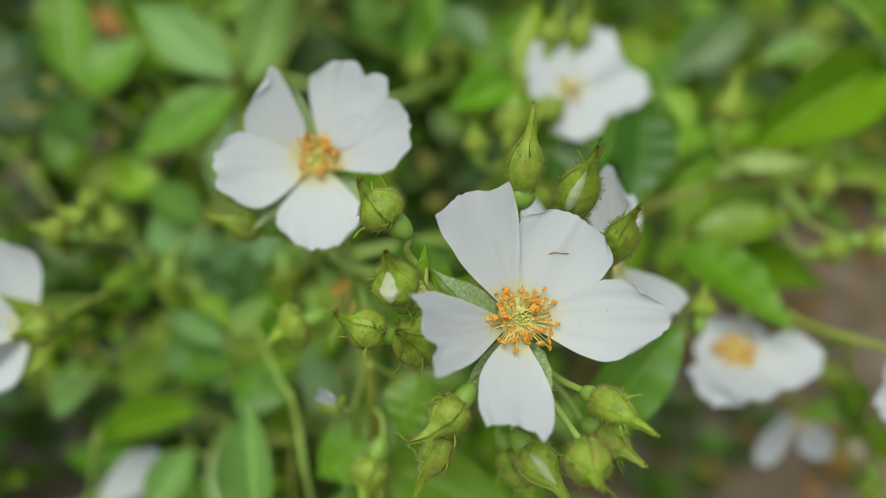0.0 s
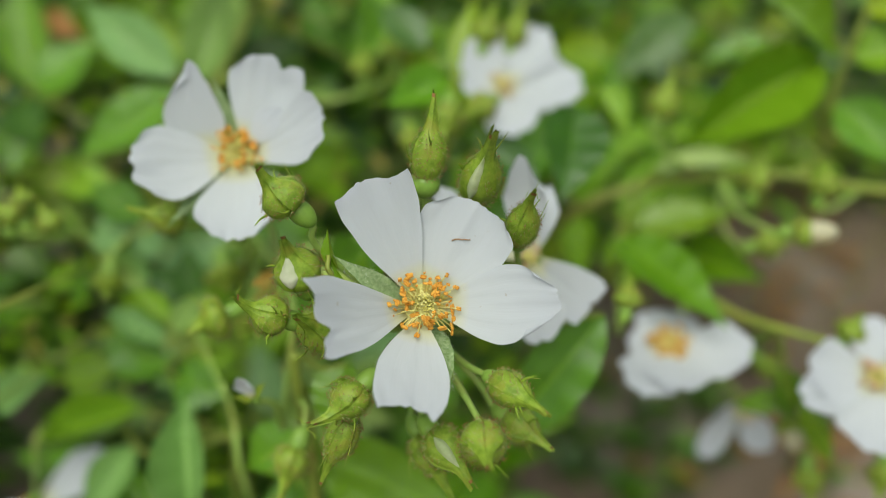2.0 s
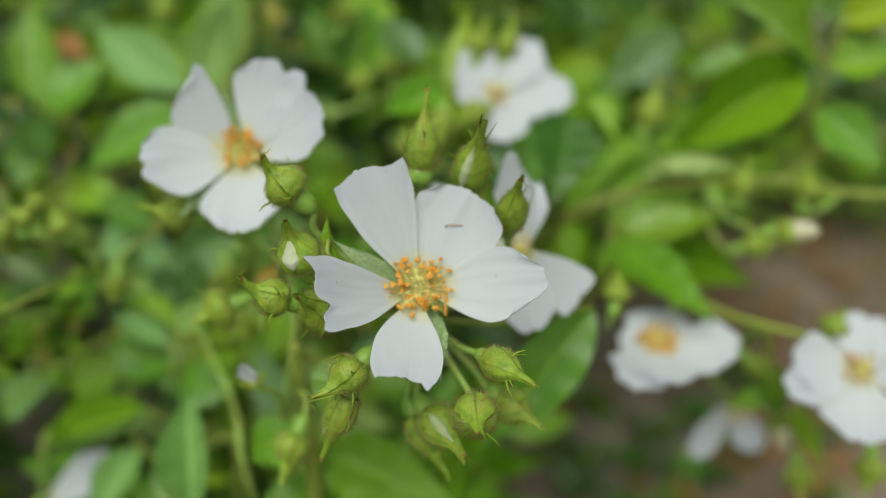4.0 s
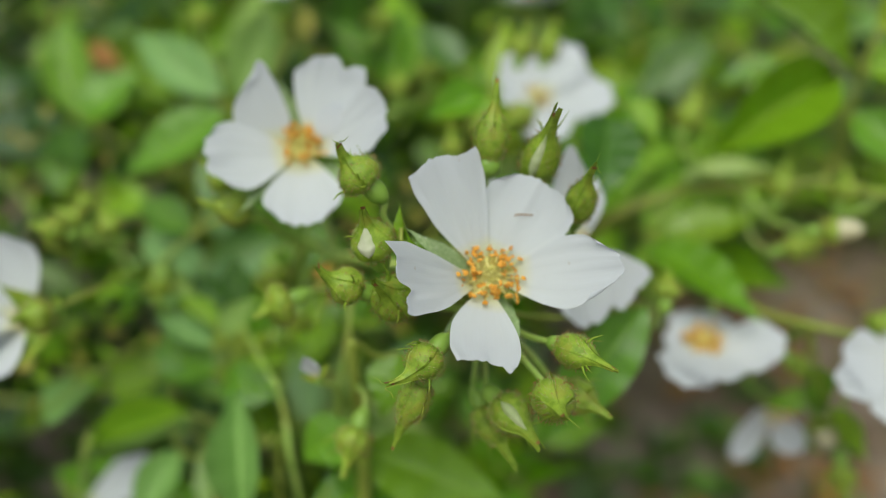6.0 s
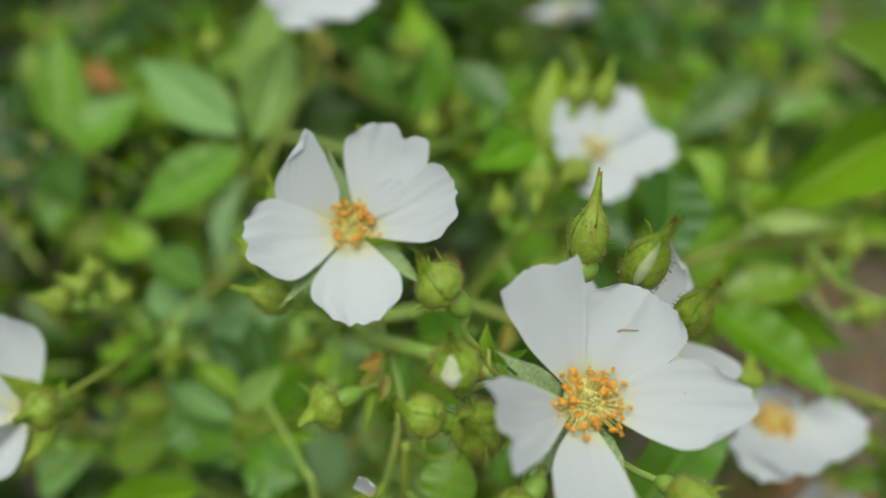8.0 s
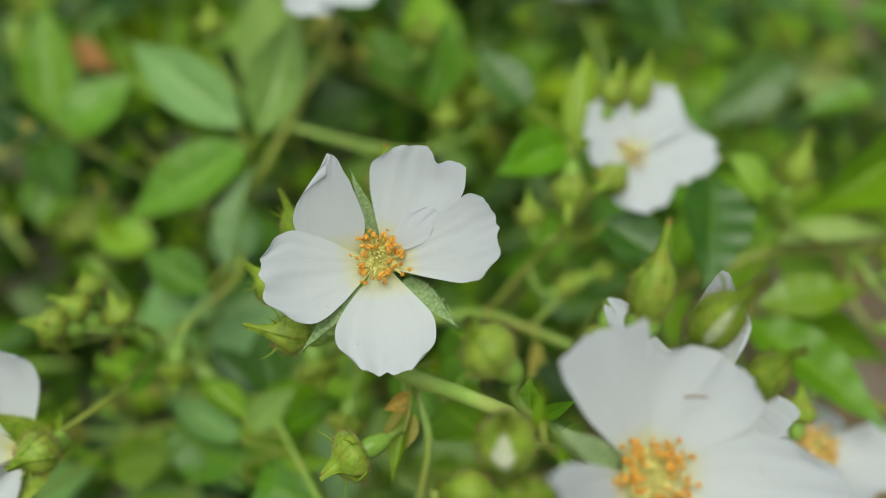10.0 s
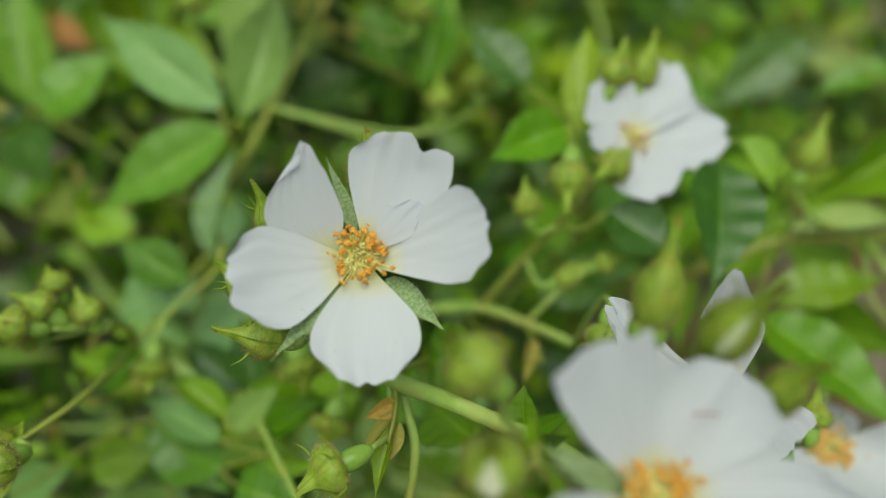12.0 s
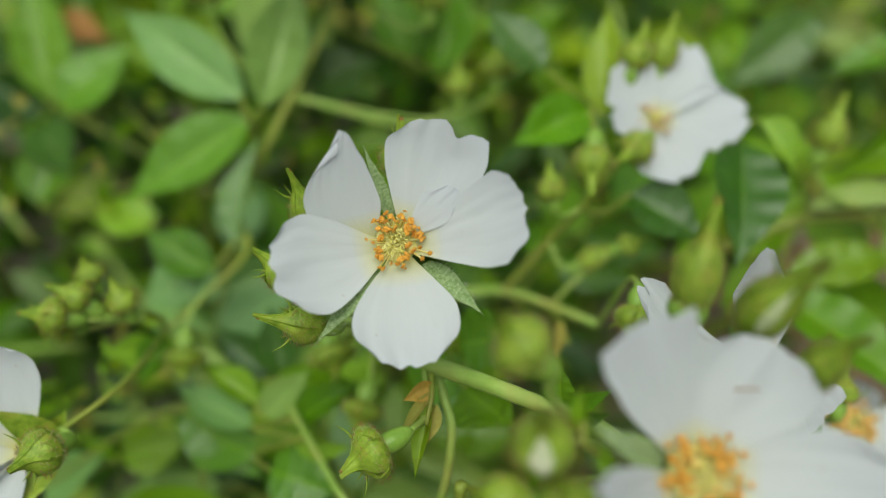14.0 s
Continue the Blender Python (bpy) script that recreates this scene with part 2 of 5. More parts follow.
def shell(name, grid_point, nu, nv, thick, mat, uv_of=lambda u, v: (u * 0.5 + 0.5, v)):
    """A thin closed sheet over u in -1..1 and v in 0..1."""
    front, back, uv = [], [], []
    for j in range(nv + 1):
        for i in range(nu + 1):
            u, v = 2 * i / nu - 1, j / nv
            p = V(grid_point(u, v))
            front.append(p)
            back.append(p - V((0, 0, thick * (0.35 + 0.65 * (1 - u ** 4)))))
            uv.append(uv_of(u, v))
    w, n = nu + 1, (nu + 1) * (nv + 1)
    fs = []
    for j in range(nv):
        for i in range(nu):
            a = j * w + i
            fs.append((a, a + 1, a + w + 1, a + w))
            fs.append((n + a + w, n + a + w + 1, n + a + 1, n + a))
    rim = [i for i in range(w)] + [j * w + nu for j in range(1, nv + 1)] + [nv * w + i for i in range(nu - 1, -1, -1)] + [j * w for j in range(nv - 1, 0, -1)]
    for a, b in zip(rim, rim[1:] + rim[:1]):
        fs.append((b, a, a + n, b + n))
    me = mesh_of(name, front + back, fs, mat, uv + uv)
    # crisp rims, so that the thin edge takes no rounded shading
    on_rim = np.zeros(2 * n, dtype=bool)
    on_rim[rim] = True
    on_rim[[r + n for r in rim]] = True
    ends = np.empty(2 * len(me.edges), dtype=np.int32)
    me.edges.foreach_get("vertices", ends)
    ends = ends.reshape(-1, 2)
    me.edges.foreach_set("use_edge_sharp", on_rim[ends].all(axis=1) & ((ends[:, 0] < n) == (ends[:, 1] < n)))
    return me


def petal_mesh(length, width, seed, sag=0.08, cup=0.08, notch=0.05, crown=0.16, wide=0.72, shoulder=0.28, ruffle=0.04, skew=0.0, twist=0.0, point=0.0, bow=0.0, slant=0.0, lobe=0.0, lobe_at=0.0, lobe_wide=0.2, corner_l=0.0, corner_r=0.0, notch_at=None):
    """An obovate petal along y, hollow side up: notch and crown shape its outer edge."""
    off = seed * 7.31
    dent = 0.12 * math.sin(seed) if notch_at is None else notch_at

    def at(u, v):
        if v < wide:
            f = 0.17 + 0.83 * math.sin(math.pi / 2 * v / wide) ** 1.15
        else:
            f = 1 - shoulder * ((v - wide) / (1 - wide)) ** 2
        edge = 1 - crown * abs(u) ** 2.6 - notch * math.exp(-(((u - dent) / 0.16) ** 2)) + point * (1 - abs(u)) ** 2 + slant * u + lobe * math.exp(-((u - lobe_at) / lobe_wide) ** 2)
        edge += 0.032 * noise.noise((u * 3.1 + off, off, 0.3)) + 0.015 * noise.noise((u * 8 + off, 4.2, off)) + 0.004 * noise.noise((u * 19 + off, 2.2, off))
        edge += (corner_r if u > 0 else corner_l) * abs(u) ** 3.5
        y = length * v * (1 + (edge - 1) * v * v)
        side = 1 + 0.08 * noise.noise((v * 5 + off, math.copysign(2.0, u), off)) * v
        x = width / 2 * f * u * side + skew * length * v * v + 4 * bow * length * v * (1 - v)
        z = -4 * sag * length * v * (1 - v) + cup * width * u * u * f
        z += ruffle * length * v ** 1.5 * (noise.noise((u * 1.7 + off, v * 1.6, off)) + 0.35 * abs(u) * noise.noise((u * 4 + off, v * 5, off)))
        z += twist * width * u * v
        z += 0.032 * min(length, width) * v * (1 - 0.4 * v) * noise.noise((u * 4.5 + off, v * 1.3, off)) + 0.006 * min(length, width) * v * noise.noise((u * 7 + off, v * 7, off))
        z += 0.0022 * length * math.sin(u * 9 + off) * math.sin(math.pi * min(1.0, v * 1.1)) * (0.4 + 0.6 * noise.noise((u * 2, v * 2, off)))
        return x, y, z

    return shell("petal", at, 30, 30, 0.00012, PETAL)


def petal(parent, base, tip, width, normal, seed, **shape):
    base, tip = V(base), V(tip)
    me = petal_mesh((tip - base).length, width, seed, **shape)
    return part("petal", me, parent, parent.matrix_world.inverted() @ axes(base, tip - base, normal))


def blade_mesh(name, mat, seed=0, length=1.0, width=0.3, fold=0.1, bend=0.1, teeth=0, tail=0.0, thick=0.02, nu=8, nv=24, side=0.0, low=0.5):
    """A leaf blade along y of the given length and width, with a midrib fold, a bend and saw teeth."""
    off = seed * 3.7

    def at(u, v):
        f = math.sin(math.pi * v ** (0.62 + 0.4 * low)) ** (0.85 + 0.5 * tail * v) * (1 - 0.25 * tail * v) + 0.03 * (1 - v)
        if teeth and abs(u) > 0.99:
            f *= 1 + 0.075 * (0.5 - (v * teeth) % 1.0) if 0.06 < v < 0.96 else 1
        x = width / 2 * f * u + side * length * v * v
        z = fold * width * f * abs(u) - bend * length * v * v
        z += 0.045 * length * noise.noise((u * 1.6 + off, v * 3, off)) * math.sin(math.pi * v)
        z += 0.013 * length * abs(u) * math.sin(v * 34 + off)
        return x, length * v, z

    return shell(name, at, nu, nv, thick, mat)


UP = (0.0, -0.45, 0.9)
LEAFLETS = {}
for kind, mat in (("green", LEAF), ("young", YOUNG), ("pale", PALE_SHEEN), ("deep", DEEP_SHADED), ("dry", DRY), ("rust", RUST), ("tan", TAN)):
    LEAFLETS[kind] = [blade_mesh("leaflet", mat, s, 1.0, 1.0, fold, bend, 17, 1.05, 0.010, 8, 34, sd, low) for s, fold, bend, sd, low in
                      ((1, 0.16, 0.18, 0.03, 0.5), (2, 0.38, 0.08, -0.04, 0.4), (3, 0.08, 0.28, 0.02, 0.6), (4, 0.26, -0.06, -0.02, 0.45))]


def leaflet(parent, base, tip, width, normal=UP, kind="green", form=0, roll=0.0, crease=1.0):
    base, tip = V(base), V(tip)
    along = tip - base
    m = axes(base, along, normal) @ Matrix.Rotation(radians(roll), 4, "Y")
    m = m @ Matrix.Diagonal((width, along.length, width * 1.2 * crease, 1))
    return part("leaflet", LEAFLETS[kind][form % 4], parent, parent.matrix_world.inverted() @ m)


def rose_leaf(stalk, leaflets, label="green serrated rose leaf on its stalk", group="rose leaves"):
    """A compound leaf: a stalk along points, and leaflets that leave it."""
    ob = thing("rose_leaf", Matrix.Translation(stalk[0]), label, "leaf", group)
    inv = ob.matrix_world.inverted()
    part("leaf_stalk", tube_mesh("leaf_stalk", [inv @ V(p) for p in stalk], 0.00055, 0.0004, CANE, 6, 5), ob)
    for spec in leaflets:
        leaflet(ob, *spec)
    return ob


# ---- buds ----
CALYX = ((0, 0.30), (0.05, 0.40), (0.14, 0.48), (0.26, 0.50), (0.38, 0.455), (0.48, 0.33), (0.57, 0.20), (0.66, 0.125), (0.80, 0.08), (1.0, 0.035))
ASPECT = 2.3


def calyx_radius(z):
    for (a, ra), (b, rb) in zip(CALYX, CALYX[1:]):
        if z <= b:
            t = (z - a) / (b - a)
            return ra + (rb - ra) * (t * t * (3 - 2 * t) * 0.5 + t * 0.5)
    return 0.02


def sepal_on_bud(k, seed, mouth=0.0, bend=0.0, lobes=True):
    """The k-th of five sepals that clasp a bud about the z axis; mouth opens the top, bend hooks the tip."""
    rnd = random.Random(seed)
    lean, twist = rnd.uniform(0.0, 0.22), rnd.uniform(-0.8, 0.8)
    top = rnd.uniform(0.86, 1.0) - (0.36 + rnd.uniform(-0.16, 0.03)) * mouth
    turn = 2 * math.pi * k / 5
    w, vs, fs, slots = 9, [], [], []
    rows = 22

    def bent(x, y, z):
        return x * math.cos(turn) - y * math.sin(turn) + bend * max(0.0, z - 0.35) ** 2, x * math.sin(turn) + y * math.cos(turn), z

    for layer in (0, 1):
        for j in range(rows + 1):
            v = j / rows
            z = v * top
            r = calyx_radius(z) + 0.012
            if not mouth and v > 0.72:
                r *= 1 - 0.93 * ((v - 0.72) / 0.28) ** 1.4
            half = radians(39.5)
            if mouth:
                half *= 1 - 0.12 * max(0.0, v - 0.7) / 0.3
            out = lean * max(0.0, v - 0.62) ** 1.5 * 2.0
            for i in range(w):
                u = 2 * i / (w - 1) - 1
                a = u * half + twist * max(0.0, v - 0.6)
                rr = (r + out) * (1 + 0.06 * (1 - u * u) + 0.055 * noise.noise((u * 2 + seed, v * 6, seed)) + 0.022 * noise.noise((u * 6, v * 14, seed))) + 0.03 * u ** 6 - 0.035 * layer
                rr = max(rr, 0.008)
                vs.append(bent(rr * math.cos(a), rr * math.sin(a), z - 0.004 * layer))
    n = w * (rows + 1)
    for j in range(rows):
        brown = 1 if j > rows - 2 and seed % 3 == 0 and not mouth else 0
        for i in range(w - 1):
            a = j * w + i
            fs.append((a, a + 1, a + w + 1, a + w))
            fs.append((n + a + w, n + a + w + 1, n + a + 1, n + a))
            slots += [brown, brown]
        for a in (j * w, j * w + w - 1):
            fs.append((a, a + w, a + w + n, a + n))
            slots.append(brown)
    # thin side lobes
    for _ in range(rnd.choice((0, 1, 1, 2)) if lobes else 0):
        z = rnd.uniform(0.10, 0.62)
        a = rnd.choice((-1, 1)) * radians(36)
        r = calyx_radius(z) + 0.01
        p0 = V((r * math.cos(a), r * math.sin(a), z))
        out = V((math.cos(a * 1.6), math.sin(a * 1.6), 0))
        far = rnd.uniform(0.15, 0.46)
        line = smooth_line([p0, p0 + out * far * 0.5 + V((0, 0, 0.07)), p0 + out * far + V((0, 0, rnd.uniform(0.05, 0.30)))], 3)
        tv, tf = tube_data(line, [0.026, 0.024, 0.021, 0.018, 0.015, 0.011, 0.005], 5)
        fs += [tuple(i + len(vs) for i in f) for f in tf]
        slots += [0] * len(tf)
        vs += [bent(*p) for p in tv]
    if bend > 0.5 and k in (0, 2):
        # a hair-thin whisker that leaves the hooked tip
        line = smooth_line([V((0.02, 0, top * 0.93)), V((0.10, 0.03, top * 1.03)), V((0.26, 0.05, top * 1.0)), V((0.45, 0.10, top * 1.04))], 3)
        tv, tf = tube_data(line, [0.016, 0.014, 0.012, 0.011, 0.010, 0.009, 0.008, 0.007, 0.006, 0.005], 5)
        fs += [tuple(i + len(vs) for i in f) for f in tf]
        slots += [0] * len(tf)
        vs += [bent(*p) for p in tv]
    return mesh_of("sepal", vs, fs, [SEPAL, BROWN], None, slots)


def turned(profile, name, mat, seg=16):
    vs = [(r * math.cos(2 * math.pi * k / seg), r * math.sin(2 * math.pi * k / seg), z) for z, r in profile for k in range(seg)]
    fs = [(i * seg + k, i * seg + (k + 1) % seg, (i + 1) * seg + (k + 1) % seg, (i + 1) * seg + k) for i in range(len(profile) - 1) for k in range(seg)]
    fs += [tuple(range(seg))[::-1], tuple(range((len(profile) - 1) * seg, len(profile) * seg))]
    uv = [(k / seg, 0.75) for z, r in profile for k in range(seg)]
    return mesh_of(name, vs, fs, mat, uv)


def gland_hairs(seed, count, top=0.52, length=0.12, window=False):
    """Stalked glands on a calyx: thin stalks with round brown heads."""
    rnd = random.Random(seed)
    vs, fs, slots = [], [], []
    for _ in range(count):
        z = top * rnd.random() ** 1.5
        a = rnd.uniform(0, 2 * math.pi)
        if window and abs((a + radians(36) + math.pi) % (2 * math.pi) - math.pi) < 0.55 and z > 0.12:
            continue
        r = calyx_radius(z)
        out = V((math.cos(a), math.sin(a), rnd.uniform(-0.3, 0.3) / ASPECT))
        p, q = V((r * math.cos(a), r * math.sin(a), z)), None
        q = p + out * length * rnd.uniform(0.6, 1.2)
        s = V((-math.sin(a), math.cos(a), 0)) * 0.015
        up = V((0, 0, 0.015 / ASPECT))
        b = len(vs)
        vs += [p + s, p - s * 0.5 + up, p - s * 0.5 - up, q]
        fs += [(b, b + 1, b + 3), (b + 1, b + 2, b + 3), (b + 2, b, b + 3)]
        slots += [0, 0, 0]
        h = 0.0185 if rnd.random() < 0.7 else 0.011
        b = len(vs)
        vs += [q + V((h, 0, 0)), q - V((h, 0, 0)), q + V((0, h, 0)), q - V((0, h, 0)), q + V((0, 0, h / ASPECT)), q - V((0, 0, h / ASPECT))]
        for i, j in ((0, 2), (2, 1), (1, 3), (3, 0)):
            fs += [(b + i, b + j, b + 4), (b + j, b + i, b + 5)]
            slots += [1, 1]
    return mesh_of("gland_hairs", vs, fs, [HAIR, GLAND], None, slots)


BUD_SEPALS = {"closed": [sepal_on_bud(k, 10 + k, 0.0, 0.25) for k in range(5)],
              "hooked": [sepal_on_bud(k, 15 + k, 0.0, 0.9) for k in range(5)],
              "showing": [sepal_on_bud(k, 20 + k, 0.0, 0.3, lobes=k in (1, 2, 3)) for k in range(5)],
              "peeping": [sepal_on_bud(k, 25 + k, 0.0, 0.35, lobes=k in (1, 2, 3)) for k in range(5)],
              "open": [sepal_on_bud(k, 30 + k, 0.85) for k in range(5)]}
BUD_SEPALS["bursting"] = BUD_SEPALS["open"]
BUD_CORE = turned([(z, 0.9 * calyx_radius(z) - 0.015) for z in (0.03, 0.1, 0.2, 0.3, 0.38, 0.45, 0.5)] + [(0.55, 0.17), (0.58, 0.06)], "petals", CORE)
OPEN_CORE = turned([(z, 0.985 * calyx_radius(z) - 0.004) for z in (0.03, 0.1, 0.2, 0.3, 0.38, 0.44, 0.50, 0.56)] + [(0.61, 0.165), (0.635, 0.12), (0.65, 0.04)], "petals", CORE)


def petal_sliver(low, high, half, bend, mat):
    """The furled petal that swells out of the seam between two sepals: a lens on the calyx."""
    rows, w, vs, uv = 18, 9, [], []
    for j in range(rows + 1):
        v = j / rows
        z = low + (high - low) * v
        wide = radians(half) * math.sin(math.pi * (0.04 + 0.92 * v)) ** 0.7
        for i in range(w):
            u = 2 * i / (w - 1) - 1
            a = radians(-36) + u * wide * (1 + 0.12 * noise.noise((v * 3, u, half)))
            r = calyx_radius(z) * (1.10 - 0.14 * u * u) + 0.066 - 0.066 * u * u - 0.05 * (2 * v - 1) ** 4 + 0.012 * math.sin(u * 5 + v * 4)
            vs.append((r * math.cos(a) + bend * max(0.0, z - 0.35) ** 2, r * math.sin(a), z))
            uv.append((u * 0.5 + 0.5, 0.75))
    fs = [(j * w + i, j * w + i + 1, (j + 1) * w + i + 1, (j + 1) * w + i) for j in range(rows) for i in range(w - 1)]
    return mesh_of("petal_tip", vs, fs, mat, uv)


SLIVERS = {"showing": petal_sliver(0.16, 0.66, 24, 0.3, BLANCHED), "peeping": petal_sliver(0.24, 0.66, 40, 0.35, CORE)}
BURST_CORE = turned([(z, 0.95 * calyx_radius(z)) for z in (0.03, 0.1, 0.2, 0.3)] + [(0.45, 0.43), (0.6, 0.41), (0.78, 0.35), (0.92, 0.22), (1.0, 0.05)], "petals", CREAM)
CORES = {"open": OPEN_CORE, "bursting": BURST_CORE}
BUD_HIP = turned([(-0.50, 0.10), (-0.47, 0.17), (-0.40, 0.27), (-0.28, 0.35), (-0.16, 0.37), (-0.06, 0.35), (0.02, 0.31), (0.06, 0.25)], "hip", HIP)
BUD_HAIRS = [gland_hairs(40 + k, 330, 0.56, 0.13) for k in range(3)] + [gland_hairs(43, 330, 0.56, 0.13, True)]
buds = 0


def stalk_hairs(line, seed, count=46):
    """Short stalked glands along a bud's stalk."""
    rnd = random.Random(seed)
    vs, fs, slots = [], [], []
    for _ in range(count):
        i = rnd.randrange(len(line) - 1)
        p = line[i].lerp(line[i + 1], rnd.random())
        ahead = (line[i + 1] - line[i]).normalized()
        side = ahead.orthogonal().normalized()
        side.rotate(Matrix.Rotation(rnd.uniform(0, 6.28), 3, ahead))
        q = p + side * rnd.uniform(0.0009, 0.0014)
        s = ahead * 0.00006
        b = len(vs)
        vs += [p + s, p - s, p + side.cross(ahead) * 0.00008, q]
        fs += [(b, b + 1, b + 3), (b + 1, b + 2, b + 3), (b + 2, b, b + 3)]
        slots += [0, 0, 0]
        h, b = 0.00008, len(vs)
        vs += [q + V(d) * h for d in ((1, 0, 0), (-1, 0, 0), (0, 1, 0), (0, -1, 0), (0, 0, 1), (0, 0, -1))]
        for i, j in ((0, 2), (2, 1), (1, 3), (3, 0)):
            fs += [(b + i, b + j, b + 4), (b + j, b + i, b + 5)]
            slots += [1, 1]
    return mesh_of("stalk_hairs", vs, fs, [HAIR, GLAND], None, slots)


def rose_bud(base, tip, width, to, kind="closed", label="green pointed rose bud covered in glandular hairs", spin=0.0, via=None, fat=0.76, gap=None):
    """A bud whose calyx runs from base to tip; its stalk bends from the hip to the point `to`."""
    global buds
    base, tip = V(base), V(tip)
    along = tip - base
    frame_m = axes_z(base, along)
    ob = thing("rose_bud", frame_m, label, "bud", "rose buds")
    turn = radians(spin + 47 * buds)
    if gap:
        g = frame_m.inverted().to_3x3() @ V(gap)
        turn = math.atan2(g.y, g.x) + radians(36)
    size = Matrix.Rotation(turn, 4, "Z") @ Matrix.Diagonal((width, width, along.length, 1))
    part("hip", BUD_HIP, ob, size @ Matrix.Diagonal((fat, fat, 1.3 * width / along.length, 1)), "smooth green hip")
    part("petals", CORES.get(kind, BUD_CORE), ob, size, "furled white petals")
    for k in range(5):
        part("sepal", BUD_SEPALS[kind][k], ob, size)
    if kind in SLIVERS:
        part("petal_tip", SLIVERS[kind], ob, size, "cream petal swelling between the sepals")
    tagged(part("gland_hairs", BUD_HAIRS[3 if gap else buds % 3], ob, size, "brown-headed glandular hairs"), kind="stuff")
    end = ob.matrix_world.inverted() @ V(to)
    foot = V((0, 0, -0.46 * 1.3 * width))
    mid = [ob.matrix_world.inverted() @ V(via)] if via else [foot + V((0, 0, -0.12 * (end - foot).length)) + (end - foot) * 0.35]
    stalk = part("stalk", tube_mesh("stalk", [foot, *mid, end], 0.00055, 0.0007, STEM, 7, 5), ob)
    if buds < 20:
        tagged(part("stalk_hairs", stalk_hairs(smooth_line([foot, *mid, end], 5), 60 + buds), stalk, None, "brown-headed glandular hairs"), kind="stuff")
    buds += 1
    return ob


# ---- flowers ----
def unit_filament():
    line = [V((0.18 * math.sin(1.3 * t), 0.02 * math.sin(5 * t), t)) for t in (0, 0.15, 0.3, 0.45, 0.6, 0.75, 0.9, 1.0)]
    vs, fs = tube_data(line, [0.036, 0.032, 0.028, 0.025, 0.022, 0.020, 0.018, 0.016], 5)
    return mesh_of("stamen", vs, fs, FILAMENT)


def unit_anther(seed, mat=ANTHER):
    """Two dusty lobes side by side, uneven and split."""
    vs, fs = [], []
    rnd = random.Random(seed)
    for s in (-1, 1):
        k = rnd.uniform(0.7, 1.15)
        line = [V((s * (0.20 + 0.10 * t * t), 0.16 * math.cos(t * 2.6 + seed) + 0.08 * s, t * k + rnd.uniform(-0.04, 0.04))) for t in (-0.5, -0.42, -0.22, 0.0, 0.22, 0.42, 0.5)]
        tv, tf = tube_data(line, [0.08, 0.19, 0.26, 0.28, 0.27, 0.2, 0.08], 7)
        fs += [tuple(i + len(vs) for i in f) for f in tf]
        vs += [p * (1 + 0.22 * noise.noise(p * 3.5 + V((seed, 0, 0)))) for p in tv]
    return mesh_of("anther", vs, fs, mat)


FILAMENT_MESH, ANTHER_MESHES, FADED_MESHES = unit_filament(), [unit_anther(k) for k in range(4)], [unit_anther(k, FADED) for k in range(4)]
OCHRE_MESHES = [unit_anther(k, OCHRE) for k in range(4)]


def stamens(flower, centre, normal, count, reach, height, seed, size=0.0010, heads=None):
    rnd = random.Random(seed)
    m0 = flower.matrix_world.inverted() @ axes_z(V(centre), normal)
    clumps = [rnd.uniform(0, 2 * math.pi) for _ in range(5)]
    for k in range(count):
        a = 2.4 * k + rnd.uniform(-0.4, 0.4)
        if k % 3 == 0:
            a = rnd.choice(clumps) + rnd.gauss(0, 0.22)
        rad = reach * (0.22 + 0.78 * math.sqrt((k + 0.8) / count)) * rnd.uniform(0.6, 1.12)
        if k % 9 == 5:
            rad *= 1.32
        foot = V((0.0012 * math.cos(a), 0.0012 * math.sin(a), -0.0006))
        head = V((rad * math.cos(a), rad * math.sin(a), height * rnd.uniform(0.3, 1.1) * (1.1 - 0.35 * (rad / reach) ** 2)))
        along = head - foot
        m = m0 @ axes_z(foot, along, (math.cos(a), math.sin(a), 0.2))
        bow = rnd.choice((-1, 1)) * rnd.uniform(0.0040, 0.0085)
        s = part("stamen", FILAMENT_MESH, flower, m @ Matrix.Diagonal((bow, 0.0066, along.length, 1)))
        q = size * rnd.uniform(0.55, 1.3)
        am = m @ pose(0.18 * math.sin(1.3) * bow, 0, along.length, rnd.uniform(0, 110), rnd.uniform(-40, 40), rnd.uniform(0, 360)) @ Matrix.Diagonal((q * rnd.uniform(0.75, 1.0), q * 0.85, q * rnd.uniform(0.8, 1.25), 1))
        part("anther", (heads or ANTHER_MESHES)[k % 4], s, s.matrix_basis.inverted() @ am, "orange pollen-dusted anther")


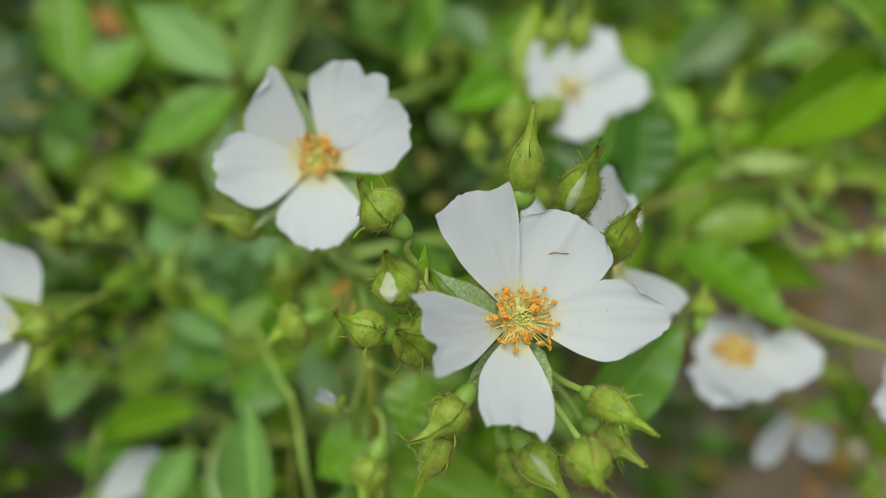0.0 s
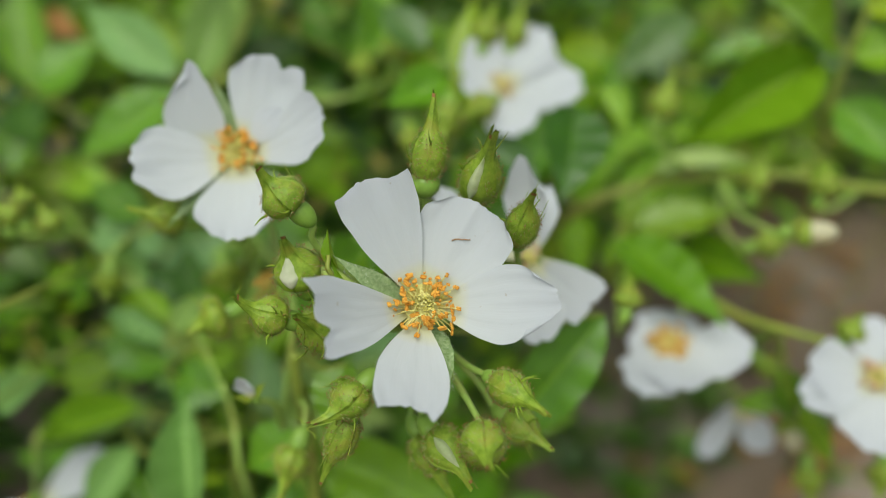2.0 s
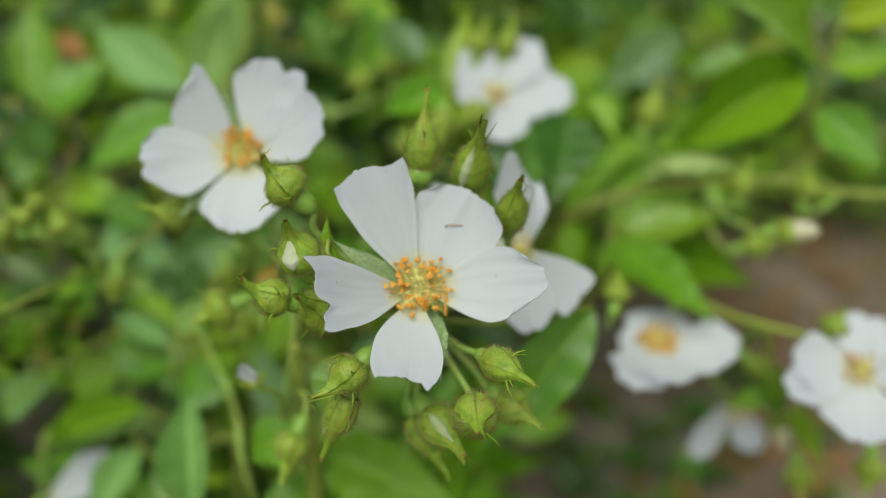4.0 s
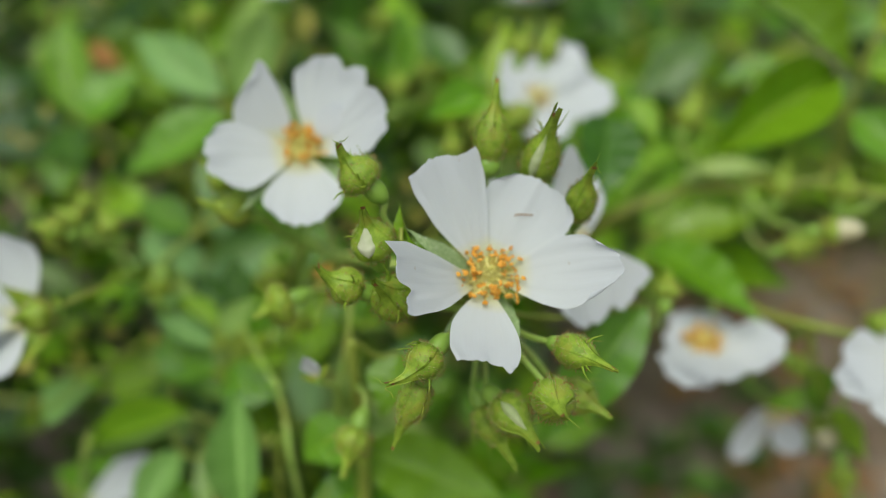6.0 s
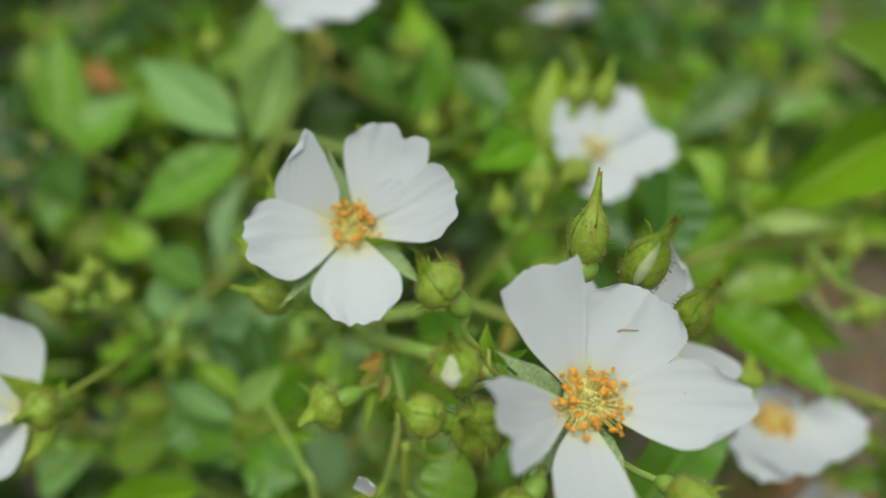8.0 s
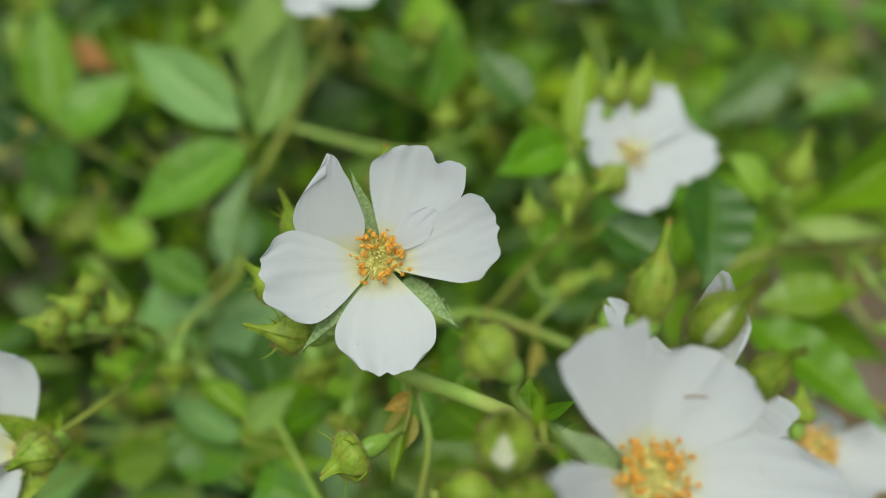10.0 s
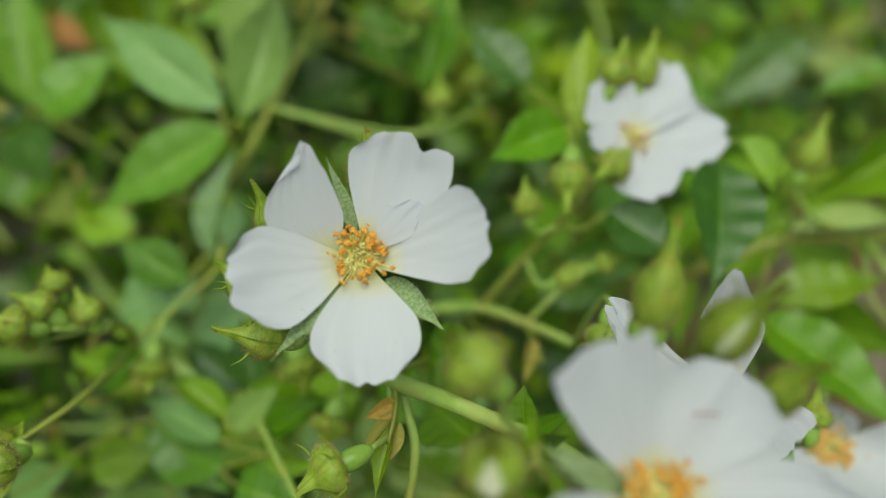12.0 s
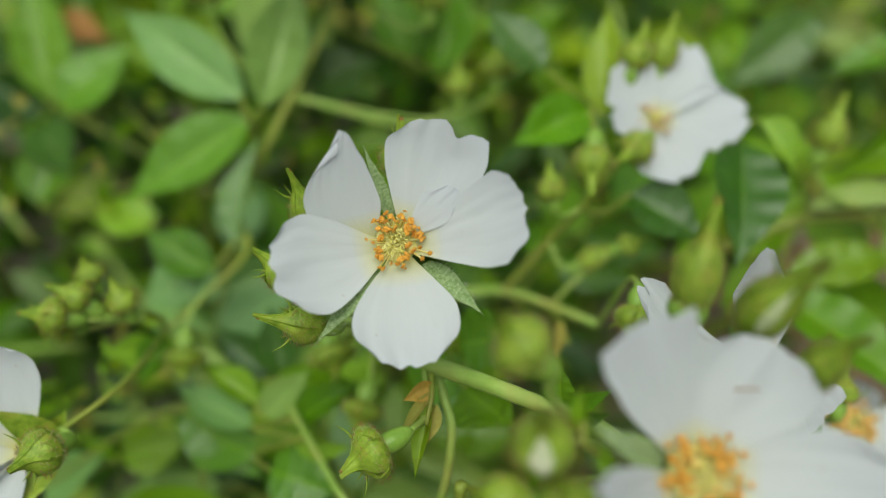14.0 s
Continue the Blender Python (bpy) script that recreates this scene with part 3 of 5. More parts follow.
def pistil(flower, centre, normal, seed, r=0.0013):
    """A tuft of short styles in the middle, and fine threads round it on a flat disc."""
    rnd = random.Random(seed)
    vs, fs = [], []
    for k in range(9):
        a, d = 2.4 * k, 0.5 * r * math.sqrt(k / 9)
        foot = V((d * math.cos(a), d * math.sin(a), -0.001))
        top = V((1.5 * d * math.cos(a + 0.5), 1.5 * d * math.sin(a + 0.5), 0.0030 * rnd.uniform(0.75, 1.1) - d * 0.5))
        tv, tf = tube_data([foot, foot.lerp(top, 0.75), foot.lerp(top, 0.9), top], [0.0002, 0.00017, 0.00022, 0.00012], 6)
        fs += [tuple(i + len(vs) for i in f) for f in tf]
        vs += tv
    for k in range(80):
        a = rnd.uniform(0, 6.28)
        d = r * rnd.uniform(0.4, 1.2)
        foot = V((d * math.cos(a), d * math.sin(a), -0.0006))
        top = V((d * rnd.uniform(1.0, 2.2) * math.cos(a + rnd.gauss(0, 0.5)), d * rnd.uniform(1.0, 2.2) * math.sin(a + rnd.gauss(0, 0.5)), rnd.uniform(0.0008, 0.0026)))
        mid = foot.lerp(top, 0.55) + V((rnd.gauss(0, 0.0002), rnd.gauss(0, 0.0002), 0.0006))
        tv, tf = tube_data(smooth_line([foot, mid, top], 3), [0.00014] * 4 + [0.0001] * 3, 5)
        fs += [tuple(i + len(vs) for i in f) for f in tf]
        vs += tv
    dome = [(0.0, 0.0034), (0.0004, 0.0030), (0.0008, 0.0021), (0.0010, 0.0011), (0.0011, 0.0002)]
    part("disc", turned([(z - 0.0004, q * r / 0.0014) for z, q in dome], "disc", PISTIL), flower, flower.matrix_world.inverted() @ axes_z(V(centre), normal), "pale yellow disc")
    part("pistil", mesh_of("pistil", vs, fs, PISTIL), flower, flower.matrix_world.inverted() @ axes_z(V(centre), normal), "yellow-green tuft of styles")


def sepal(flower, base, tip, width, normal, seed=0, bend=0.08, down=True, mat=None):
    """A downy pointed sepal with fine white hairs along its edges."""
    base, tip = V(base), V(tip)
    length = (tip - base).length
    me = blade_mesh("sepal", mat or DOWNY, seed, length, width, 0.18, bend, 0, 1.2, 0.0003, 6, 16, 0.05, 0.15)
    ob = part("sepal", me, flower, flower.matrix_world.inverted() @ axes(base, tip - base, normal), "green sepal" if mat else "grey-green downy sepal")
    if down:
        rnd = random.Random(seed + 5)
        vs, fs = [], []
        for k in range(150):
            v, s = rnd.uniform(0.04, 0.8), rnd.choice((-1, 1))
            f = math.sin(math.pi * v ** 0.68) ** (0.85 + 0.6 * v) * (1 - 0.3 * v)
            p = V((s * width / 2 * f * (1 if k % 3 else rnd.uniform(0, 1)), length * v, 0.09 * width * f - bend * length * v * v))
            q = p + V((s * rnd.uniform(0.0002, 0.0007), rnd.uniform(0, 0.0004), rnd.uniform(0.0, 0.0005)))
            b = len(vs)
            vs += [p + V((0, 0.00003, 0)), p - V((0, 0.00003, 0)), p + V((0, 0, 0.00005)), q]
            fs += [(b, b + 1, b + 3), (b + 1, b + 2, b + 3), (b + 2, b, b + 3)]
        tagged(part("down", mesh_of("down", vs, fs, DOWN), ob, None, "fine white hairs"), kind="stuff")
    return ob


def flower_base(centre, normal, label, to, via=None, hip=0.0042):
    """The flower's Empty with its hip and stalk behind the petals."""
    centre, normal = V(centre), V(normal).normalized()
    ob = thing("rose_flower", Matrix.Translation(centre), label, "flower", "white rose flowers")
    size = axes_z(-normal * 0.0008, normal) @ Matrix.Diagonal((hip * 1.25, hip * 1.25, hip * 2.4, 1))
    size.translation = -normal * 0.0008
    part("hip", BUD_HIP, ob, size, "smooth green hip")
    foot = -normal * (0.0006 + hip * 1.15)
    end = V(to) - centre
    mid = [V(via) - centre] if via else [foot - normal * 0.35 * (end - foot).length]
    part("stalk", tube_mesh("stalk", [foot, *mid, end], 0.0007, 0.0009, STEM, 8, 6), ob)
    return ob


def open_flower(centre, normal, radius, seed, to, label="white five-petalled rose in full bloom", lift=0.25, count=26, turn=0.0, broad=0.95, via=None, reach=0.0042, anthers=0.0010):
    """A flower with five petals set evenly about its middle."""
    rnd = random.Random(seed)
    centre, normal = V(centre), V(normal).normalized()
    ob = flower_base(centre, normal, label, to, via)
    m = axes_z(centre, normal)
    for k in range(5):
        a = radians(turn + 72 * k + rnd.uniform(-8, 8))
        out = m.to_3x3() @ V((math.cos(a), math.sin(a), 0))
        tip = centre + (out * (1 - 0.4 * lift) + normal * (lift + rnd.uniform(-0.1, 0.1))) * radius * rnd.uniform(0.9, 1.08)
        petal(ob, centre + out * 0.0008, tip, radius * broad * rnd.uniform(0.9, 1.1), normal, seed * 5 + k, sag=0.09, cup=0.14, notch=rnd.uniform(0.02, 0.09), twist=rnd.uniform(-0.15, 0.15))
    pistil(ob, centre + normal * 0.0008, normal, seed)
    stamens(ob, centre + normal * 0.0006, normal, count, reach, 0.0035, seed, anthers)
    return ob


# ---- ground ----
def ground():
    """Bare soil with small clods, flat beyond the bush to the horizon."""
    vs, fs = [], []
    n = 90
    steps = [math.copysign(abs(k / (n / 2)) ** 3 * 400 + abs(k / (n / 2)) * 1.2, k) for k in range(-n // 2, n // 2 + 1)]
    for y in steps:
        for x in steps:
            d = math.hypot(x, y)
            h = 0.02 * noise.noise((x * 6, y * 6, 0)) + 0.012 * noise.noise((x * 22, y * 22, 3))
            vs.append((x, y + 0.4, h * max(0.0, 1 - d / 6)))
    w = len(steps)
    for j in range(w - 1):
        for i in range(w - 1):
            a = j * w + i
            fs.append((a, a + 1, a + w + 1, a + w))
    return tagged(new("ground", mesh_of("ground", vs, fs, SOIL)), "grey-brown bare soil under the rose bush", "ground", kind="structure")


ground()


# ---- stems ----
BUSH = thing("rose_bush", Matrix.Translation((-0.03, 0.3, 0.0)), "leafy green rose bush with smooth canes rooted in bare soil", "bush")


def stem(points, r0, r1, label="olive green smooth rose cane", mat=None):
    inv = BUSH.matrix_world.inverted()
    return part("cane", tube_mesh("cane", [inv @ V(p) for p in points], r0, r1, mat or CANE, 12, 8, 0.06), BUSH, None, label)


HUB = (0.0146, 0.1041, 0.4438)

# canes that carry the sprays
stem([HUB, (0.0077, 0.1097, 0.4473), (-0.0006, 0.1163, 0.4451), (-0.0098, 0.1237, 0.4423), (-0.0182, 0.1321, 0.4376), (-0.0290, 0.1538, 0.4236), (-0.045, 0.19, 0.36), (-0.05, 0.26, 0.18), (-0.05, 0.30, 0.0)], 0.0011, 0.0021, "light green smooth rose cane", STEM)
stem([(0.0218, 0.1614, 0.4131), (0.0124, 0.1703, 0.4104), (0.0025, 0.1779, 0.4078), (-0.0095, 0.1828, 0.4019), (-0.0267, 0.1843, 0.3933), (-0.02, 0.23, 0.33), (0.0, 0.27, 0.16), (0.02, 0.30, 0.0)], 0.0010, 0.0019, "light green smooth rose cane", STEM)
stem([(-0.0845, 0.1266, 0.4272), (-0.0830, 0.1281, 0.4262), (-0.0763, 0.1396, 0.4235), (-0.0768, 0.1560, 0.4135), (-0.0780, 0.1707, 0.4044), (-0.0686, 0.1794, 0.4090), (-0.0603, 0.1921, 0.4119), (-0.0711, 0.2126, 0.4117), (-0.0880, 0.2448, 0.3940), (-0.14, 0.30, 0.2), (-0.14, 0.32, 0.0)], 0.0005, 0.0009, "slender olive green rose stem")
stem([(-0.0379, 0.2495, 0.4559), (-0.0408, 0.2398, 0.4478), (-0.0503, 0.2265, 0.4335), (-0.0596, 0.2178, 0.4199), (-0.0693, 0.2158, 0.4078), (-0.0828, 0.2342, 0.3824), (-0.10, 0.34, 0.15), (-0.1, 0.36, 0.0)], 0.0009, 0.0016, "yellow-green slender rose stem")
stem([(0.1556, 0.1802, 0.4200), (0.1370, 0.1828, 0.4201), (0.1182, 0.1867, 0.4219), (0.0979, 0.1900, 0.4196), (0.0774, 0.1937, 0.4143), (0.0549, 0.1978, 0.3960), (0.05, 0.27, 0.30), (0.05, 0.32, 0.0)], 0.0013, 0.0020)
stem([(0.1373, 0.2122, 0.4624), (0.1337, 0.2074, 0.4506), (0.1312, 0.2041, 0.4358), (0.1303, 0.1986, 0.4214), (0.1182, 0.1867, 0.4219)], 0.0008, 0.0012, "thin brownish rose twig")
stem([(0.1137, 0.1353, 0.4073), (0.1037, 0.1424, 0.4051), (0.0970, 0.1517, 0.4008), (0.0878, 0.1680, 0.3960), (0.0734, 0.1856, 0.3912), (0.06, 0.25, 0.25), (0.06, 0.30, 0.0)], 0.0008, 0.0024, "thin green rose stem beside the soil")
stem([(0.0025, 0.1779, 0.4078), (0.0067, 0.1777, 0.4155), (0.0120, 0.1782, 0.4239), (0.0178, 0.1773, 0.4339), (0.0233, 0.1780, 0.4442), (0.0308, 0.1862, 0.4450)], 0.0010, 0.0008, "yellow-green branching rose stem")
stem([(-0.0513, 0.1597, 0.3984), (-0.0437, 0.1429, 0.4026), (-0.0365, 0.1293, 0.4029), (-0.0332, 0.1241, 0.3971), (-0.03, 0.12, 0.34), (-0.03, 0.2, 0.0)], 0.0006, 0.0009, "slender green rose stem", STEM)
stem([(-0.0393, 0.1373, 0.3700), (-0.0398, 0.1337, 0.3595), (-0.0407, 0.1311, 0.3469), (-0.05, 0.13, 0.2), (-0.05, 0.14, 0.0)], 0.0006, 0.0010)
stem([(-0.0128, 0.1125, 0.4292), (-0.0129, 0.1111, 0.4166), (-0.0127, 0.1129, 0.3985), (-0.015, 0.11, 0.30), (-0.02, 0.16, 0.0)], 0.0010, 0.0022, "pale yellowish rose stem")

# ---- the main flower and its cluster of buds ----
NA = (0.05, -0.62, 0.78)
A = (0.0144, 0.0952, 0.4584)
flower = flower_base(A, NA, "white five-petalled rose with orange stamens and a brown-marked petal", HUB)
petal(flower, (0.0134, 0.0956, 0.4604), (0.0065, 0.1013, 0.4782), 0.0124, NA, 8, sag=0.03, cup=0.06, notch=0.02, crown=0.0, wide=0.90, shoulder=0.02, skew=0.0, ruffle=0.04, slant=0.02, corner_l=0.03, corner_r=0.02, lobe=0.09, lobe_at=-0.15, lobe_wide=0.55)
marked = petal(flower, (0.0153, 0.0957, 0.4605), (0.0238, 0.1025, 0.4741), 0.0162, NA, 2, sag=0.04, cup=0.06, notch=0.0, crown=0.18, corner_r=0.10, wide=0.76, shoulder=0.25, ruffle=0.04)
petal(flower, (0.0163, 0.0941, 0.4593), (0.0350, 0.0853, 0.4683), 0.0128, NA, 3, sag=0.05, cup=0.07, notch=0.0, crown=0.22, corner_l=0.05, wide=0.66, shoulder=0.36, ruffle=0.015)
petal(flower, (0.0140, 0.0924, 0.4582), (0.0117, 0.0722, 0.4602), 0.0115, NA, 4, sag=0.05, cup=0.06, notch=0.02, crown=0.0, wide=0.66, shoulder=0.18, ruffle=0.04, skew=-0.05, slant=-0.01, lobe=0.10, lobe_at=-0.74, lobe_wide=0.16, corner_r=0.09)
petal(flower, (0.0120, 0.0938, 0.4591), (-0.0001, 0.0800, 0.4706), 0.0125, NA, 5, sag=0.04, cup=0.06, notch=0.09, notch_at=-0.30, crown=-0.04, wide=0.92, shoulder=0.05, ruffle=0.06, corner_r=0.06)
mark_line = [(0.0191, 0.1001, 0.4684), (0.0198, 0.1002, 0.4686), (0.0209, 0.1001, 0.4686), (0.0222, 0.1000, 0.4686)]
part("brown_mark", tube_mesh("brown_mark", [(flower.matrix_world @ marked.matrix_basis).inverted() @ V(p) for p in mark_line], 0.00013, 0.00008, BROWN, 6, 3), marked, None, "brown scratch")
sepal(flower, (0.0114, 0.0959, 0.4585), (0.0001, 0.0942, 0.4697), 0.0042, (-0.2, -0.5, 0.85), 1, 0.06)
sepal(flower, (0.0161, 0.0936, 0.4556), (0.0192, 0.0777, 0.4538), 0.0044, (0.5, -0.5, 0.7), 2, 0.05)
sepal(flower, (0.0122, 0.0943, 0.4542), (0.0039, 0.0826, 0.4496), 0.0034, (-0.5, -0.4, 0.6), 3, 0.05)
pistil(flower, (0.0144, 0.0940, 0.4601), NA, 11, 0.0015)
stamens(flower, (0.0145, 0.0943, 0.4596), NA, 84, 0.0056, 0.0046, 12, 0.00090)

BUD = "green pointed rose bud covered in glandular hairs"
WBUD = "rose bud with a sliver of white petal between its sepals"
rose_bud((0.0149, 0.1099, 0.4744), (0.0166, 0.1134, 0.4888), 0.0057, HUB, "closed", BUD, 10, via=(0.0147, 0.1103, 0.4624), fat=1.25)
rose_bud((0.0234, 0.1093, 0.4706), (0.0256, 0.1030, 0.4888), 0.0064, HUB, "showing", WBUD, 190, via=(0.0225, 0.1121, 0.4583), gap=(-0.3, -0.8, 0.4))
rose_bud((0.0307, 0.1039, 0.4656), (0.0317, 0.1003, 0.4800), 0.0051, HUB, "hooked", BUD, 30, via=(0.0305, 0.1090, 0.4515))
rose_bud((-0.0062, 0.1018, 0.4742), (-0.0123, 0.1025, 0.4812), 0.0070, HUB, "hooked", "round green rose bud on a smooth hip", 80, via=(-0.0023, 0.1017, 0.4646))
rose_bud((-0.0049, 0.0943, 0.4651), (-0.0070, 0.0927, 0.4757), 0.0070, HUB, "peeping", "hairy rose bud opening with a white tip", 0, via=(0.0026, 0.1033, 0.4540), gap=(-0.22, -0.7, 0.6))
rose_bud((-0.0081, 0.0911, 0.4597), (-0.0158, 0.0888, 0.4648), 0.0061, HUB, "hooked", "small hairy green rose bud with long sepal tips", 20, via=(-0.0004, 0.0995, 0.4495))
rose_bud((-0.0011, 0.0927, 0.4554), (-0.0045, 0.0845, 0.4658), 0.0078, HUB, "closed", "round dull green rose bud behind a petal", 50, via=(0.0064, 0.0967, 0.4524))
rose_bud((0.0046, 0.0812, 0.4543), (-0.0016, 0.0738, 0.4518), 0.0060, HUB, "hooked", "nodding hairy green rose bud", 15, via=(0.0094, 0.0950, 0.4472))
rose_bud((0.0026, 0.0800, 0.4480), (-0.0033, 0.0754, 0.4362), 0.0050, HUB, "closed", "nodding green rose bud with a long pointed tip", 70, via=(0.0071, 0.0944, 0.4434))
rose_bud((0.0261, 0.0831, 0.4532), (0.0331, 0.0727, 0.4579), 0.0053, HUB, "closed", "green rose bud with a speckled calyx and pointed tip", 33, via=(0.0212, 0.0919, 0.4481))
rose_bud((0.0292, 0.0890, 0.4369), (0.0364, 0.0816, 0.4374), 0.0060, HUB, "closed", BUD, 5, via=(0.0233, 0.0977, 0.4380))
rose_bud((0.0235, 0.0744, 0.4507), (0.0232, 0.0640, 0.4566), 0.0065, HUB, "closed", "plump green rose bud hanging on its stalk", 25, via=(0.0199, 0.0905, 0.4450))
rose_bud((0.0160, 0.0822, 0.4412), (0.0231, 0.0720, 0.4400), 0.0064, HUB, "showing", WBUD, 100, via=(0.0143, 0.0971, 0.4403), gap=(0.2, -0.8, 0.5))
rose_bud((0.0133, 0.0872, 0.4347), (0.0194, 0.0782, 0.4271), 0.0058, HUB, "closed", BUD, 40, via=(0.0130, 0.0977, 0.4380))
# a second flower just behind the first
N2 = (-0.35, -0.62, 0.68)
A2 = (0.0355, 0.1210, 0.4470)
two = flower_base(A2, N2, "white rose half hidden behind the main flower", HUB)
petal(two, A2, (0.0325, 0.1260, 0.4668), 0.0088, N2, 21, sag=0.04, notch=0.0, point=0.06, crown=0.28, cup=0.04, ruffle=0.04)
petal(two, A2, (0.0390, 0.1326, 0.4571), 0.0076, N2, 22, sag=0.04, crown=0.2, cup=0.04, ruffle=0.04)
petal(two, A2, (0.0486, 0.1178, 0.4366), 0.0108, N2, 23, sag=0.04, crown=0.02, notch=0.03, wide=0.85, shoulder=0.1, cup=0.04, ruffle=0.02)
petal(two, A2, (0.0372, 0.1092, 0.4346), 0.0116, N2, 24, sag=0.04, crown=0.15, cup=0.04, ruffle=0.02)
petal(two, A2, (0.0166, 0.1316, 0.4562), 0.0066, N2, 25, bow=-0.13, sag=0.04, crown=0.15, cup=0.04, ruffle=0.02)
pistil(two, A2, N2, 26, 0.0006)
stamens(two, A2, N2, 12, 0.0026, 0.0020, 27, 0.0007, FADED_MESHES)
rose_leaf([HUB, (0.0008, 0.0943, 0.4651), (-0.0006, 0.0961, 0.4688)], [((0.0009, 0.0954, 0.4665), (-0.0010, 0.0988, 0.4720), 0.0034, (-0.8, -0.5, 0.3), "young", 1)], "small folded bract below the rose cluster")
rose_leaf([HUB, (0.0034, 0.0889, 0.4618)], [((0.0048, 0.0897, 0.4596), (0.0004, 0.0925, 0.4708), 0.003, (-0.3, -0.7, 0.6), "young", 3)], "narrow green bract below the rose cluster")

# ---- the second flower ----
NB = (0.02, -0.66, 0.75)
B = (-0.0225, 0.1340, 0.4637)
fb = flower_base(B, NB, "white five-petalled rose with a notched petal and downy sepals", (-0.0172, 0.1311, 0.4381), via=(-0.0209, 0.1389, 0.4511))
petal(fb, (-0.0262, 0.1339, 0.4640), (-0.0299, 0.1384, 0.4818), 0.0112, NB, 31, bow=-0.15, sag=0.03, cup=0.04, notch=0.0, crown=0.18, wide=0.42, shoulder=0.76, ruffle=0.0)
petal(fb, (-0.0208, 0.1345, 0.4651), (-0.0141, 0.1418, 0.4807), 0.0156, (-0.10, -0.72, 0.68), 32, sag=0.05, cup=0.12, notch=0.10, notch_at=0.30, crown=0.18, wide=0.78, shoulder=0.14, ruffle=0.05, corner_r=0.16, corner_l=-0.05)
petal(fb, (-0.0207, 0.1335, 0.4658), (-0.0134, 0.1350, 0.4736), 0.0058, NB, 38, sag=0.02, cup=0.02, notch=0.0, crown=0.3)
petal(fb, (-0.0204, 0.1328, 0.4640), (-0.0039, 0.1268, 0.4758), 0.0134, (0.16, -0.55, 0.80), 33, sag=0.05, cup=0.09, notch=0.02, crown=0.12, wide=0.86, shoulder=0.10, corner_l=0.04)
petal(fb, (-0.0219, 0.1321, 0.4631), (-0.0207, 0.1139, 0.4576), 0.0162, NB, 34, sag=0.05, cup=0.10, notch=0.03, crown=0.13, wide=0.68, shoulder=0.36)
petal(fb, (-0.0240, 0.1327, 0.4637), (-0.0404, 0.1238, 0.4675), 0.0152, NB, 35, sag=0.05, cup=0.10, notch=0.03, crown=0.14, wide=0.72, shoulder=0.30)
sepal(fb, (-0.0230, 0.1370, 0.4661), (-0.0273, 0.1402, 0.4775), 0.0027, (0.3, -0.6, 0.7), 4, 0.04)
sepal(fb, (-0.0185, 0.1320, 0.4610), (-0.0091, 0.1233, 0.4593), 0.0041, (0.2, -0.6, 0.8), 5, 0.05)
sepal(fb, (-0.0254, 0.1299, 0.4618), (-0.0344, 0.1192, 0.4567), 0.0036, (-0.2, -0.6, 0.8), 6, 0.04)
pistil(fb, (-0.0224, 0.1331, 0.4650), NB, 36, 0.0014)
stamens(fb, (-0.0224, 0.1334, 0.4645), NB, 58, 0.0052, 0.0044, 37, 0.00096)
rose_bud((-0.0349, 0.1289, 0.4510), (-0.0448, 0.1259, 0.4560), 0.0062, (-0.0290, 0.1538, 0.4236), "closed", "green rose bud with spread sepal tips behind a flower", 12, via=(-0.0323, 0.1370, 0.4422))
rose_bud((-0.0217, 0.1492, 0.4659), (-0.0209, 0.1505, 0.4765), 0.0066, (-0.0290, 0.1538, 0.4236), "closed", BUD, 44, via=(-0.0232, 0.1514, 0.4516))
rose_bud((-0.0370, 0.1457, 0.4578), (-0.0394, 0.1461, 0.4702), 0.0050, (-0.0290, 0.1538, 0.4236), "closed", "slender rose bud with a pinkish base", 66, via=(-0.0337, 0.1493, 0.4439))
rose_bud((-0.0400, 0.1367, 0.4534), (-0.0457, 0.1379, 0.4604), 0.0060, (-0.0290, 0.1538, 0.4236), "closed", BUD, 90, via=(-0.0354, 0.1432, 0.4414))
rose_bud((-0.0253, 0.1133, 0.4396), (-0.0324, 0.1093, 0.4391), 0.0082, (-0.0182, 0.1321, 0.4376), "closed", "round hairy green rose bud on a slender stalk", 22, via=(-0.0181, 0.1225, 0.4358), fat=0.60)
rose_bud((-0.0111, 0.0957, 0.4199), (-0.0145, 0.0880, 0.4138), 0.0070, (-0.0129, 0.1111, 0.4166), "closed", "yellow-green rose bud with a pointed tip", 55)
# withered bract and flower stalks beside the cane
rose_leaf([(-0.0172, 0.1311, 0.4381), (-0.0172, 0.1242, 0.4388), (-0.0183, 0.1193, 0.4363)], [((-0.0170, 0.1257, 0.4390), (-0.0223, 0.1226, 0.4389), 0.0036, (0.3, -0.7, 0.6), "tan", 3), ((-0.0172, 0.1242, 0.4388), (-0.0231, 0.1178, 0.4350), 0.0022, (-0.6, -0.7, 0.3), "dry", 1), ((-0.0174, 0.1226, 0.4378), (-0.0207, 0.1124, 0.4313), 0.0036, (-0.5, -0.7, 0.5), "young", 1), ((-0.0166, 0.1222, 0.4381), (-0.0186, 0.1163, 0.4344), 0.0026, (0.4, -0.7, 0.5), "dry", 1)], "withered bract with an orange-brown cap hanging on the stem")
stem([(-0.0167, 0.1318, 0.4373), (-0.0151, 0.1267, 0.4347), (-0.0139, 0.1216, 0.4306), (-0.0153, 0.1170, 0.4207), (-0.0185, 0.1170, 0.4053)], 0.0008, 0.0008, "light green side stem", STEM)
